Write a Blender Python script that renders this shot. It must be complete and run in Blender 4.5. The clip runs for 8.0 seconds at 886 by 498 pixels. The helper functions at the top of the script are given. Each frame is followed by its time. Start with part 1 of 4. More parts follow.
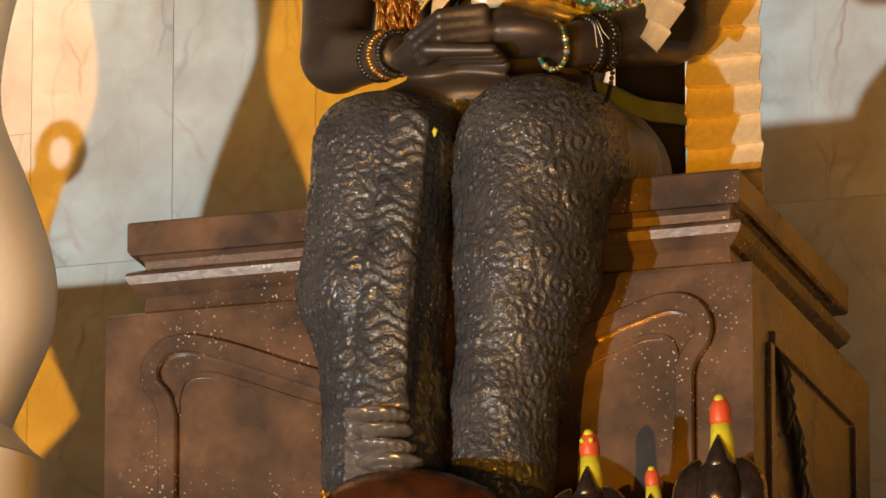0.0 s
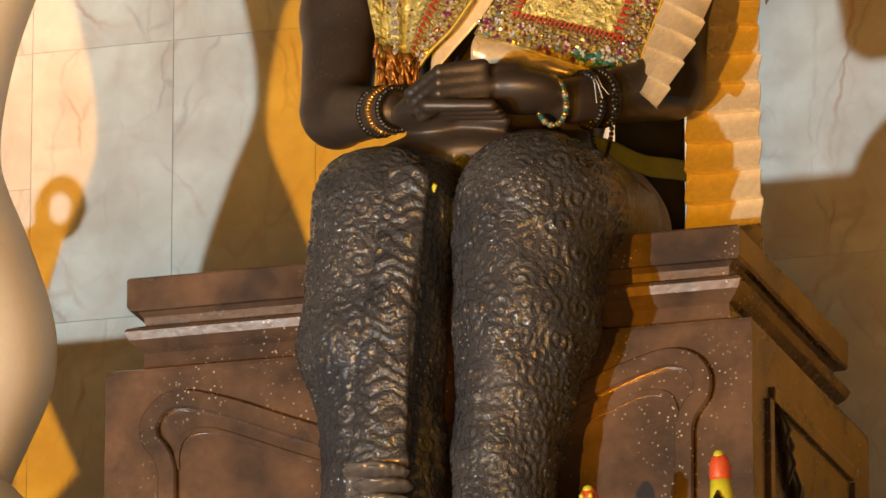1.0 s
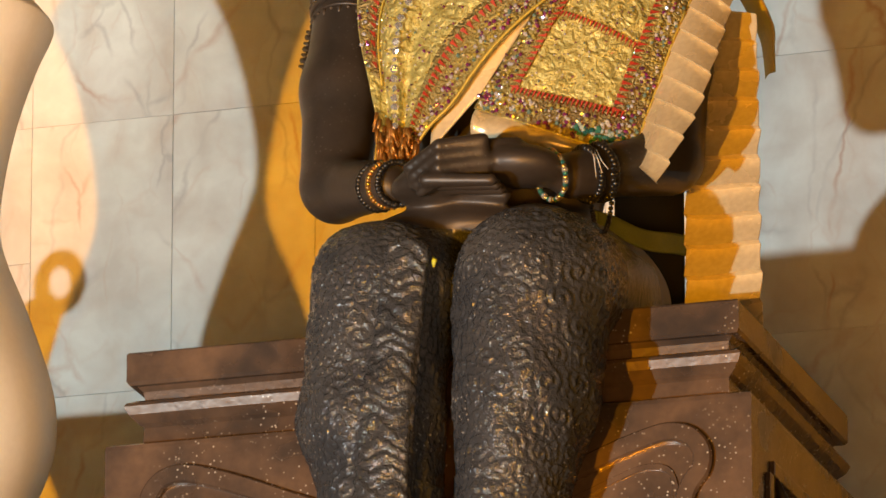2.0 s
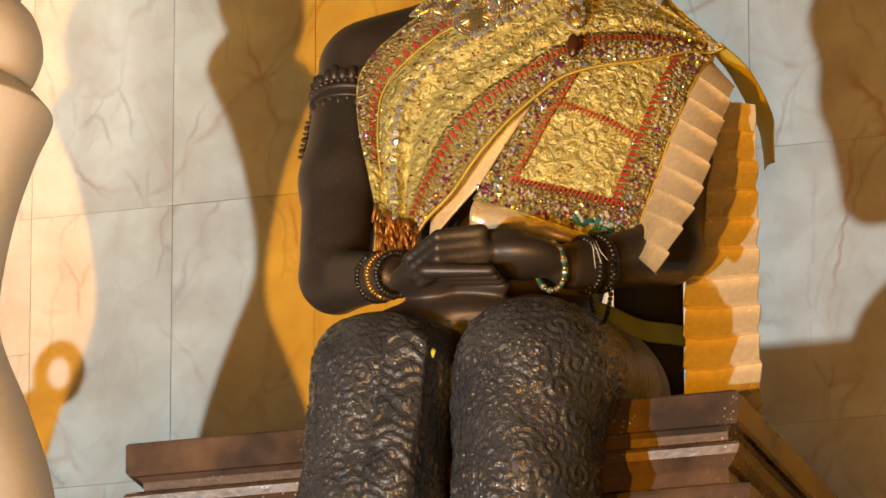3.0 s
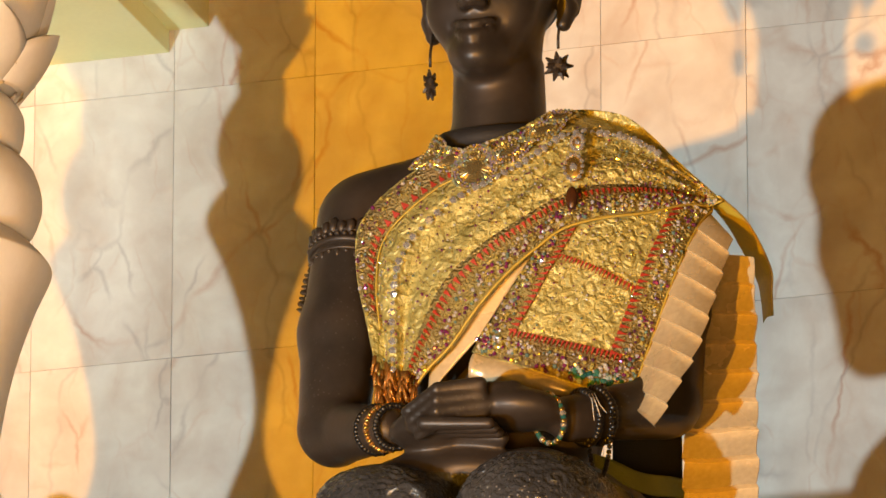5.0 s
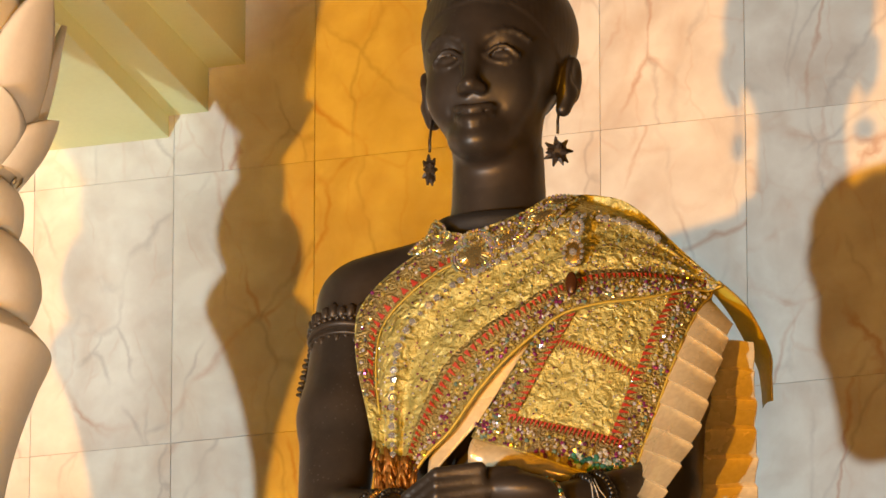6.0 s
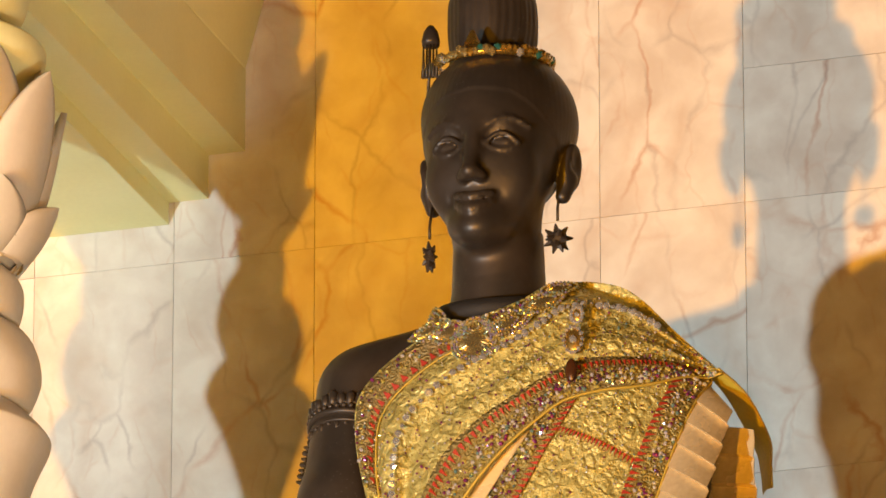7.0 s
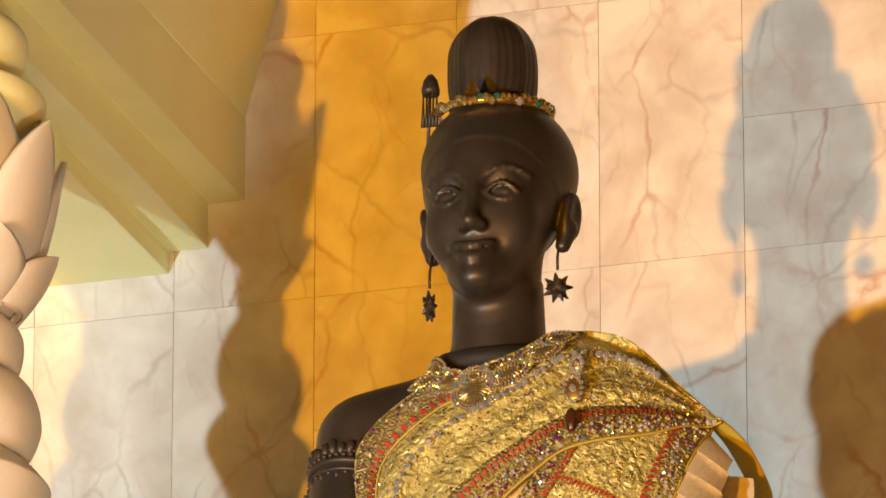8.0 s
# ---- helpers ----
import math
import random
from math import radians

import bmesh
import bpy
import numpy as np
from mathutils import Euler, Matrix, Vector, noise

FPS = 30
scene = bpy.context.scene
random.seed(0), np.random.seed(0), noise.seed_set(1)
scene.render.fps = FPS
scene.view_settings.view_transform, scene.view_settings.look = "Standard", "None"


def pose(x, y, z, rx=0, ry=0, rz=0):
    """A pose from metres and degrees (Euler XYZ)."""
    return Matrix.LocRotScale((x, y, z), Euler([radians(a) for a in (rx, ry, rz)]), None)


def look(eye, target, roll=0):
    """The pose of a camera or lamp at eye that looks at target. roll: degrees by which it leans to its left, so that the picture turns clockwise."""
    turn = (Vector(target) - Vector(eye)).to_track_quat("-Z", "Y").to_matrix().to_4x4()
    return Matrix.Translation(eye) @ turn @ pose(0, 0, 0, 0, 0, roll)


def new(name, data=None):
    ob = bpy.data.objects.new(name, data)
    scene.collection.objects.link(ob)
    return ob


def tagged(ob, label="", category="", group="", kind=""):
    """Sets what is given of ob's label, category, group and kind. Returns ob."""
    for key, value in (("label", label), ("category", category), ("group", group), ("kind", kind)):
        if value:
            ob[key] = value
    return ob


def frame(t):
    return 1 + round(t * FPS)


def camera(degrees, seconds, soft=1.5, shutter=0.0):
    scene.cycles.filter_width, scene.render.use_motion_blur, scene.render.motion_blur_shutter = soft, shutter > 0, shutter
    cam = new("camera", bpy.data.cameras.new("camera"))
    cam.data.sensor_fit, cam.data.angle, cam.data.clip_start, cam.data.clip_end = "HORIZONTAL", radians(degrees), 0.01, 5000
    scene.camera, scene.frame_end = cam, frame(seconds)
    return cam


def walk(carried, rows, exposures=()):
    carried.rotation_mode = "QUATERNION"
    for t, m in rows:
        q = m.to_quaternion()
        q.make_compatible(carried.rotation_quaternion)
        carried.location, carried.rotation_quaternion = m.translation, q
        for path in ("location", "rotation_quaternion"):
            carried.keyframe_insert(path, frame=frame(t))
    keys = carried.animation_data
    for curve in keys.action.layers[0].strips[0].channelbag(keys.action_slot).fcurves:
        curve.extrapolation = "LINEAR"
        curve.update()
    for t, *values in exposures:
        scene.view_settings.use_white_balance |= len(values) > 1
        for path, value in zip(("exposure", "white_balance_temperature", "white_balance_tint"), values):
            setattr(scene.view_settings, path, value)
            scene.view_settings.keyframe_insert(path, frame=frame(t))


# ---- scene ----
# Slow upward tilt of a long lens from a fixed stand in front of the monument.
FOCAL = 784 / math.tan(radians(3.0))
cam = camera(6.0, 8.0, 1.6)
EYE = (5.302, -17.128, 1.189)
TURN, TILT = 17.2, 16.5
ROWS = [
    (0.0, 0.0, 0.0), (0.5, 38.6, 0.5), (1.0, 98.5, 0.8), (1.2, 125.0, 1.0), (2.3, 275.0, 1.6), (2.5, 308.0, 1.8),
    (3.0, 391.0, 3.0), (3.5, 453.8, 3.2), (4.0, 529.0, 4.3), (4.5, 591.5, 4.8), (4.7, 618.0, 4.9), (5.8, 784.0, 6.0),
    (6.0, 812.5, 6.0), (6.5, 880.0, 6.2), (7.0, 967.3, 6.2), (7.5, 1038.0, 7.2), (8.0, 1054.5, 6.4),
]
walk(cam, [(t, pose(*EYE, 90 + TILT + math.degrees(math.atan(up / FOCAL)), 0, TURN - math.degrees(side / FOCAL))) for t, up, side in ROWS])

BASE = 6.5  # height of the seat's level above the ground


def lamp(name, place, target, energy, colour, size, angle):
    data = bpy.data.lights.new(name, "SPOT")
    data.energy, data.color, data.shadow_soft_size = energy, colour, size
    data.spot_size, data.spot_blend = radians(angle), 0.6
    ob = new(name, data)
    ob.matrix_world = look(Vector(place) + Vector((0, 0, BASE)), Vector(target) + Vector((0, 0, BASE)))
    return ob


# Night: floodlights on the ground in front, one cool white, one orange. Added fill lamps without a known source: a
# broad soft orange one and two weak pale ones from the side, one of them narrow, to brighten the lotus post.
world = bpy.data.worlds.new("night")
scene.world = world
world.use_nodes = True
world.node_tree.nodes["Background"].inputs[0].default_value = (1.0, 0.62, 0.35, 1)
world.node_tree.nodes["Background"].inputs[1].default_value = 0.016
lamp("floodlight_orange", (-1.774, -19.0, -5.78), (-0.55, 2.3, 1.5), 16600, (1.0, 0.39, 0.003), 0.14, 34)
lamp("floodlight_white", (-5.65, -16.0, -5.7), (-0.45, 2.3, 1.25), 10000, (0.74, 0.93, 1.0), 0.12, 36)
lamp("fill_post", (4.2, -9.0, -5.0), (-1.90, 0.6, 1.65), 2000, (1.0, 0.94, 0.80), 0.3, 15)
lamp("fill_side", (7.0, -13.5, -5.7), (-0.5, 2.0, 1.6), 560, (1.0, 0.84, 0.62), 0.45, 34)
lamp("fill_wide", (3.0, -9.5, -3.0), (-0.7, 2.3, 2.6), 1800, (1.0, 0.40, 0.03), 1.0, 23)

# ---- materials ----
def material(name, colour, rough=0.5, metal=0.0, spots=None, scale=6.0, mix=0.5, bump=0.0, bump_scale=80.0, wear=0.0, specks=0.0, grain=0.35):
    """Base colour varied with a second one at two scales, uneven gloss and fine relief."""
    m = bpy.data.materials.new(name)
    m.use_nodes = True
    n, l = m.node_tree.nodes, m.node_tree.links
    b = n["Principled BSDF"]
    b.inputs["Roughness"].default_value, b.inputs["Metallic"].default_value = rough, metal
    co = n.new("ShaderNodeTexCoord")
    big = n.new("ShaderNodeTexNoise")
    big.inputs["Scale"].default_value, big.inputs["Detail"].default_value = scale, 6
    fine = n.new("ShaderNodeTexNoise")
    fine.inputs["Scale"].default_value, fine.inputs["Detail"].default_value = bump_scale, 4
    for t in (big, fine):
        l.new(co.outputs["Object"], t.inputs["Vector"])
    ramp = n.new("ShaderNodeMapRange")
    ramp.inputs[1].default_value, ramp.inputs[2].default_value = 0.35, 0.68
    ramp.inputs[4].default_value = mix
    l.new(big.outputs[0], ramp.inputs[0])
    c = n.new("ShaderNodeMix")
    c.data_type = "RGBA"
    c.inputs[6].default_value, c.inputs[7].default_value = (*colour, 1), (*(spots or [v * 0.6 for v in colour]), 1)
    l.new(ramp.outputs[0], c.inputs[0])
    g = n.new("ShaderNodeMix")
    g.data_type, g.blend_type = "RGBA", "MULTIPLY"
    g.inputs[0].default_value = grain
    l.new(c.outputs[2], g.inputs[6])
    l.new(fine.outputs[0], g.inputs[7])
    last = g.outputs[2]
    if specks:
        # scattered pale drips of wax and dust; on the skirt also painted glints
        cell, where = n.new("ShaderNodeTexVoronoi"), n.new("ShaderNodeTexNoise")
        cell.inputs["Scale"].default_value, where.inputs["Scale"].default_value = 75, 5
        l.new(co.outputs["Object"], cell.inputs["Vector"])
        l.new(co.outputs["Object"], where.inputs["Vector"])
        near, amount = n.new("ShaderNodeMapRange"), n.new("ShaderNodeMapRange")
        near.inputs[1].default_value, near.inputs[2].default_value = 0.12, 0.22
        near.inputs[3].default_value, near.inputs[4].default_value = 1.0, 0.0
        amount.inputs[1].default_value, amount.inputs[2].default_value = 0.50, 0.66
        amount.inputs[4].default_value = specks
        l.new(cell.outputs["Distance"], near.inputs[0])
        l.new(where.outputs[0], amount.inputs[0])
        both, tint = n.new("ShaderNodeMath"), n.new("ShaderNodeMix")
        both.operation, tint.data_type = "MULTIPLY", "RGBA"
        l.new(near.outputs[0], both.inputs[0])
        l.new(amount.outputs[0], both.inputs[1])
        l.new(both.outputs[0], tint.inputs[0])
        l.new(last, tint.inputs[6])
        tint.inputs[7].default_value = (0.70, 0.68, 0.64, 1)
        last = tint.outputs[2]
    l.new(last, b.inputs["Base Color"])
    r = n.new("ShaderNodeMapRange")
    r.inputs[3].default_value, r.inputs[4].default_value = max(0.03, rough - 0.12 - wear), min(1, rough + 0.14 + wear)
    l.new(big.outputs[0], r.inputs[0])
    l.new(r.outputs[0], b.inputs["Roughness"])
    if bump:
        bp = n.new("ShaderNodeBump")
        bp.inputs["Strength"].default_value, bp.inputs["Distance"].default_value = bump, 0.004
        l.new(fine.outputs[0], bp.inputs["Height"])
        l.new(bp.outputs[0], b.inputs["Normal"])
    return m


def marble_material():
    m = bpy.data.materials.new("pale_veined_marble")
    m.use_nodes = True
    n, l = m.node_tree.nodes, m.node_tree.links
    b = n["Principled BSDF"]
    co, info = n.new("ShaderNodeTexCoord"), n.new("ShaderNodeObjectInfo")
    shift = n.new("ShaderNodeVectorMath")
    shift.operation = "SCALE"
    shift.inputs[0].default_value = (17, 9, 13)
    l.new(info.outputs["Random"], shift.inputs[3])
    add = n.new("ShaderNodeVectorMath")
    l.new(co.outputs["Object"], add.inputs[0])
    l.new(shift.outputs[0], add.inputs[1])
    warp = n.new("ShaderNodeTexNoise")
    warp.inputs["Scale"].default_value, warp.inputs["Detail"].default_value = 4.0, 5
    l.new(add.outputs[0], warp.inputs["Vector"])
    wv = n.new("ShaderNodeVectorMath")
    wv.operation = "MULTIPLY_ADD"
    wv.inputs[1].default_value = (0.17, 0.17, 0.17)
    l.new(warp.outputs["Color"], wv.inputs[0])
    l.new(add.outputs[0], wv.inputs[2])
    col = None
    base = n.new("ShaderNodeMix")
    base.data_type = "RGBA"
    base.inputs[6].default_value, base.inputs[7].default_value = (0.81, 0.79, 0.73, 1), (0.64, 0.59, 0.53, 1)
    cloud = n.new("ShaderNodeTexNoise")
    cloud.inputs["Scale"].default_value, cloud.inputs["Detail"].default_value = 7.0, 7
    l.new(wv.outputs[0], cloud.inputs["Vector"])
    spread = n.new("ShaderNodeMapRange")
    spread.inputs[1].default_value, spread.inputs[2].default_value = 0.34, 0.68
    l.new(cloud.outputs[0], spread.inputs[0])
    l.new(spread.outputs[0], base.inputs[0])
    col = base.outputs[2]
    for scale, width, tint, amount in ((3.4, 0.060, (0.56, 0.42, 0.32, 1), 0.34), (2.3, 0.010, (0.50, 0.27, 0.17, 1), 0.66), (5.5, 0.016, (0.58, 0.40, 0.30, 1), 0.26), (2.9, 0.012, (0.30, 0.26, 0.25, 1), 0.35)):
        v = n.new("ShaderNodeTexVoronoi")
        v.feature = "DISTANCE_TO_EDGE"
        v.inputs["Scale"].default_value = scale
        sc = n.new("ShaderNodeVectorMath")
        sc.operation = "MULTIPLY"
        sc.inputs[1].default_value = (1.25, 1.25, 0.62)
        l.new(wv.outputs[0], sc.inputs[0])
        l.new(sc.outputs[0], v.inputs["Vector"])
        edge = n.new("ShaderNodeMapRange")
        edge.inputs[1].default_value, edge.inputs[2].default_value = 0.0, width * 2.2
        edge.inputs[3].default_value, edge.inputs[4].default_value = amount, 0.0
        l.new(v.outputs[0], edge.inputs[0])
        part_mask = n.new("ShaderNodeTexNoise")
        part_mask.inputs["Scale"].default_value = 3.1 + scale
        l.new(add.outputs[0], part_mask.inputs["Vector"])
        keep = n.new("ShaderNodeMapRange")
        keep.inputs[1].default_value, keep.inputs[2].default_value = 0.42, 0.62
        l.new(part_mask.outputs[0], keep.inputs[0])
        mul = n.new("ShaderNodeMath")
        mul.operation = "MULTIPLY"
        l.new(edge.outputs[0], mul.inputs[0])
        l.new(keep.outputs[0], mul.inputs[1])
        mx = n.new("ShaderNodeMix")
        mx.data_type = "RGBA"
        mx.inputs[7].default_value = tint
        l.new(mul.outputs[0], mx.inputs[0])
        l.new(col, mx.inputs[6])
        col = mx.outputs[2]
    l.new(col, b.inputs["Base Color"])
    b.inputs["Roughness"].default_value = 0.42
    b.inputs["Specular IOR Level"].default_value = 0.35
    return m


def relief_material(name, colour, spots, rough, metal, scale, depth, waves=26, patches=5.0, specks=0.0, warped=0.38):
    """Scrolling relief: warped rings round scattered centres, as in cast or woven ornament."""
    m = material(name, colour, rough, metal, spots, patches, 0.75, specks=specks)
    n, l = m.node_tree.nodes, m.node_tree.links
    b, co = n["Principled BSDF"], n.new("ShaderNodeTexCoord")
    warp = n.new("ShaderNodeTexNoise")
    warp.inputs["Scale"].default_value = scale * 1.4
    l.new(co.outputs["Object"], warp.inputs["Vector"])
    wv = n.new("ShaderNodeVectorMath")
    wv.operation = "MULTIPLY_ADD"
    wv.inputs[1].default_value = [warped / scale] * 3
    l.new(warp.outputs["Color"], wv.inputs[0])
    l.new(co.outputs["Object"], wv.inputs[2])
    v = n.new("ShaderNodeTexVoronoi")
    v.inputs["Scale"].default_value = scale
    l.new(wv.outputs[0], v.inputs["Vector"])
    s = n.new("ShaderNodeMath")
    s.operation = "MULTIPLY"
    s.inputs[1].default_value = waves
    l.new(v.outputs["Distance"], s.inputs[0])
    w = n.new("ShaderNodeMath")
    w.operation = "SINE"
    l.new(s.outputs[0], w.inputs[0])
    bp = n.new("ShaderNodeBump")
    bp.inputs["Strength"].default_value, bp.inputs["Distance"].default_value = 0.9, depth
    leaf = n.new("ShaderNodeTexNoise")
    leaf.inputs["Scale"].default_value, leaf.inputs["Detail"].default_value = scale * 5, 3
    l.new(co.outputs["Object"], leaf.inputs["Vector"])
    both = n.new("ShaderNodeMath")
    both.operation = "MULTIPLY_ADD"
    both.inputs[1].default_value = 1.8
    l.new(leaf.outputs[0], both.inputs[0])
    l.new(w.outputs[0], both.inputs[2])
    l.new(both.outputs[0], bp.inputs["Height"])
    l.new(bp.outputs[0], b.inputs["Normal"])
    return m


def island_material(name, colours, rough, metal):
    m = bpy.data.materials.new(name)
    m.use_nodes = True
    n, l = m.node_tree.nodes, m.node_tree.links
    b, g, r = n["Principled BSDF"], n.new("ShaderNodeNewGeometry"), n.new("ShaderNodeValToRGB")
    r.color_ramp.interpolation = "CONSTANT"
    els = r.color_ramp.elements
    while len(els) < len(colours):
        els.new(0.5)
    for i, c in enumerate(colours):
        els[i].position, els[i].color = i / len(colours), (*c, 1)
    l.new(g.outputs["Random Per Island"], r.inputs[0])
    l.new(r.outputs[0], b.inputs["Base Color"])
    b.inputs["Roughness"].default_value, b.inputs["Metallic"].default_value = rough, metal
    return m


MARBLE = marble_material()
GROUT = material("grout", (0.66, 0.60, 0.52), 0.8, bump=0.2)
PLASTER = material("dark_granite", (0.10, 0.085, 0.075), 0.5, 0.0, (0.06, 0.05, 0.05), 30, 0.6, 0.2)
PAVING = material("grey_paving", (0.22, 0.21, 0.20), 0.8, bump=0.4)
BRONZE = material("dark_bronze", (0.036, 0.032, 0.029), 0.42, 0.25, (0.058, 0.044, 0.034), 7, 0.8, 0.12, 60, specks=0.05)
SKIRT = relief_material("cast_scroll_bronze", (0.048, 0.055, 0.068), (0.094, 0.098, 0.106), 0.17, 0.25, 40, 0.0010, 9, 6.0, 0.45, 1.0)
# smooth bronze of the loops, lightened for the white light that falls on them
LOOPS = material("lit_loop_bronze", (0.176, 0.178, 0.184), 0.20, 0.45, (0.260, 0.245, 0.235), 14, 0.7, 0.1, 60)
FOLD = relief_material("cast_fold_bronze", (0.046, 0.052, 0.062), (0.090, 0.093, 0.098), 0.17, 0.25, 44, 0.0009, 9, 9.0, 0.45, 1.1)
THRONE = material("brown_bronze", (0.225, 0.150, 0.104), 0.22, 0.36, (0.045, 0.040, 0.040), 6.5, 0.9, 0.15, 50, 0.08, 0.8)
GOLD_CLOTH = relief_material("gold_brocade", (0.66, 0.62, 0.24), (0.28, 0.25, 0.06), 0.32, 0.25, 30, 0.0026, 10, 30, warped=0.8)
BORDER = relief_material("dark_gold_border", (0.40, 0.35, 0.12), (0.20, 0.14, 0.08), 0.38, 0.4, 60, 0.002, 13)
PIPING = material("yellow_piping", (0.62, 0.47, 0.08), 0.5, 0.2)
RED = material("red_embroidery", (0.46, 0.035, 0.015), 0.6, bump=0.3, bump_scale=300)
SATIN = material("beige_satin", (0.75, 0.64, 0.42), 0.24, 0.25, (0.64, 0.52, 0.31), 9, 0.5)
LINING = material("yellow_lining", (0.64, 0.54, 0.06), 0.6, 0.0)
GEMS = island_material("mixed_gems", [(0.85, 0.84, 0.80), (0.72, 0.64, 0.20), (0.30, 0.05, 0.20), (0.70, 0.70, 0.80), (0.22, 0.36, 0.34), (0.66, 0.56, 0.14), (0.16, 0.06, 0.14)], 0.08, 0.55)
LILAC_GEMS = island_material("pale_gems", [(0.80, 0.78, 0.62), (0.70, 0.60, 0.20), (0.52, 0.46, 0.78), (0.74, 0.64, 0.24), (0.40, 0.56, 0.50)], 0.07, 0.70)
CRYSTAL = island_material("clear_gems", [(0.85, 0.87, 0.9), (0.75, 0.75, 0.78), (0.9, 0.85, 0.75)], 0.06, 0.78)
GREEN_GEMS = island_material("green_gems", [(0.10, 0.35, 0.28), (0.75, 0.9, 0.85), (0.05, 0.22, 0.20)], 0.06, 0.6)
GOLD = material("bright_gold", (0.75, 0.50, 0.12), 0.25, 0.9, (0.55, 0.33, 0.07), 60, 0.6)
PALE_GOLD = material("pale_gold", (0.62, 0.52, 0.24), 0.22, 0.8, (0.50, 0.36, 0.14), 120, 0.8)
ORANGE_GOLD = material("copper_gold_fringe", (0.40, 0.20, 0.04), 0.35, 0.6, (0.30, 0.10, 0.02), 90, 0.7, 0.5, 200)
BLACK_BEAD = material("black_beads", (0.015, 0.014, 0.013), 0.3, 0.1)
GREEN_CLOTH = material("olive_green_cloth", (0.20, 0.22, 0.02), 0.7, 0.0, (0.13, 0.15, 0.02), 14, 0.6, 0.5, 250)
BLACK_CLOTH = material("black_cloth", (0.012, 0.012, 0.014), 0.7, bump=0.3, bump_scale=200)
WHITE_THREAD = material("white_thread", (0.75, 0.72, 0.66), 0.8)
CREAM = material("cream_painted_cement", (0.80, 0.76, 0.66), 0.5, 0.0, (0.72, 0.66, 0.54), 5, 0.6, 0.05, 60, grain=0.10)
YELLOW = material("yellow_plaster_and_lit_rings", (0.86, 0.86, 0.46), 0.55, 0.0, (0.80, 0.78, 0.38), 4, 0.6, 0.03, 70, grain=0.08)
BLACK_GLAZE = material("black_lacquer", (0.018, 0.015, 0.014), 0.22, 0.0, (0.05, 0.03, 0.02), 30, 0.5, 0.3, 60)
RED_PAINT = material("orange_red_paint", (0.62, 0.10, 0.03), 0.45, bump=0.3, bump_scale=120)
LIME_PAINT = material("lime_yellow_paint", (0.60, 0.62, 0.04), 0.45, bump=0.2)
AMBER = material("amber_lacquer", (0.11, 0.038, 0.012), 0.25, 0.3, (0.03, 0.015, 0.008), 16, 0.9, 0.4, 40)


# ---- building helpers ----
def thing(name, place, label, category, group="", kind=""):
    ob = new(name)
    ob.location = (place[0], place[1], place[2] + BASE)
    return tagged(ob, label, category, group, kind)


def chain(ob):
    at = Vector(ob.location)
    while ob.parent:
        ob = ob.parent
        at += Vector(ob.location)
    return at


def part(name, bm, mat, parent, label="", smooth=True, kind=""):
    """Links a bmesh, in the plan's coordinates, as one mesh under its parent."""
    me = bpy.data.meshes.new(name)
    if parent is not None:
        bmesh.ops.translate(bm, verts=bm.verts, vec=Vector((0, 0, BASE)) - chain(parent))
    else:
        bmesh.ops.translate(bm, verts=bm.verts, vec=(0, 0, BASE))
    bmesh.ops.recalc_face_normals(bm, faces=bm.faces)
    bm.to_mesh(me)
    bm.free()
    for m in mat if isinstance(mat, (list, tuple)) else [mat]:
        me.materials.append(m)
    if smooth:
        me.polygons.foreach_set("use_smooth", [True] * len(me.polygons))
    ob = new(name, me)
    ob.parent = parent
    return tagged(ob, label, kind=kind)


def box(x0, x1, y0, y1, z0, z1, bevel=0.0, bm=None):
    b = bmesh.new()
    bmesh.ops.create_cube(b, size=1, matrix=Matrix.Translation(((x0 + x1) / 2, (y0 + y1) / 2, (z0 + z1) / 2)) @ Matrix.Diagonal((x1 - x0, y1 - y0, z1 - z0, 1)))
    if bevel:
        bmesh.ops.bevel(b, geom=b.edges[:], offset=bevel, segments=2, affect="EDGES", profile=0.6)
    return b if bm is None else merge(bm, b)


def merge(bm, other):
    me = bpy.data.meshes.new("tmp")
    other.to_mesh(me)
    other.free()
    bm.from_mesh(me)
    bpy.data.meshes.remove(me)
    return bm


def loft(rings, closed_ends=True, bm=None):
    """Skin over rings of points of one length."""
    bm = bm or bmesh.new()
    rows = [[bm.verts.new(p) for p in ring] for ring in rings]
    k = len(rows[0])
    for a, b in zip(rows, rows[1:]):
        for i in range(k):
            bm.faces.new((a[i], a[(i + 1) % k], b[(i + 1) % k], b[i]))
    if closed_ends:
        bm.faces.new(rows[0][::-1])
        bm.faces.new(rows[-1])
    return bm


def turned(x, y, profile, n=40, bm=None):
    """A turned form about an upright axis; profile: rows of radius, height."""
    return loft([[(x + r * math.cos(2 * math.pi * i / n), y + r * math.sin(2 * math.pi * i / n), z) for i in range(n)] for r, z in profile], True, bm)


def tube(path, radius, n=10, bm=None, flat=1.0):
    pts = [Vector(p) for p in path]
    rings = []
    for i, p in enumerate(pts):
        d = (pts[min(i + 1, len(pts) - 1)] - pts[max(i - 1, 0)]).normalized()
        side = d.cross(Vector((0, 0, 1)) if abs(d.z) < 0.9 else Vector((0, 1, 0))).normalized()
        up = side.cross(d)
        r = radius[i] if isinstance(radius, (list, tuple)) else radius
        rings.append([p + side * (r * math.cos(2 * math.pi * j / n)) + up * (r * flat * math.sin(2 * math.pi * j / n)) for j in range(n)])
    return loft(rings, True, bm)


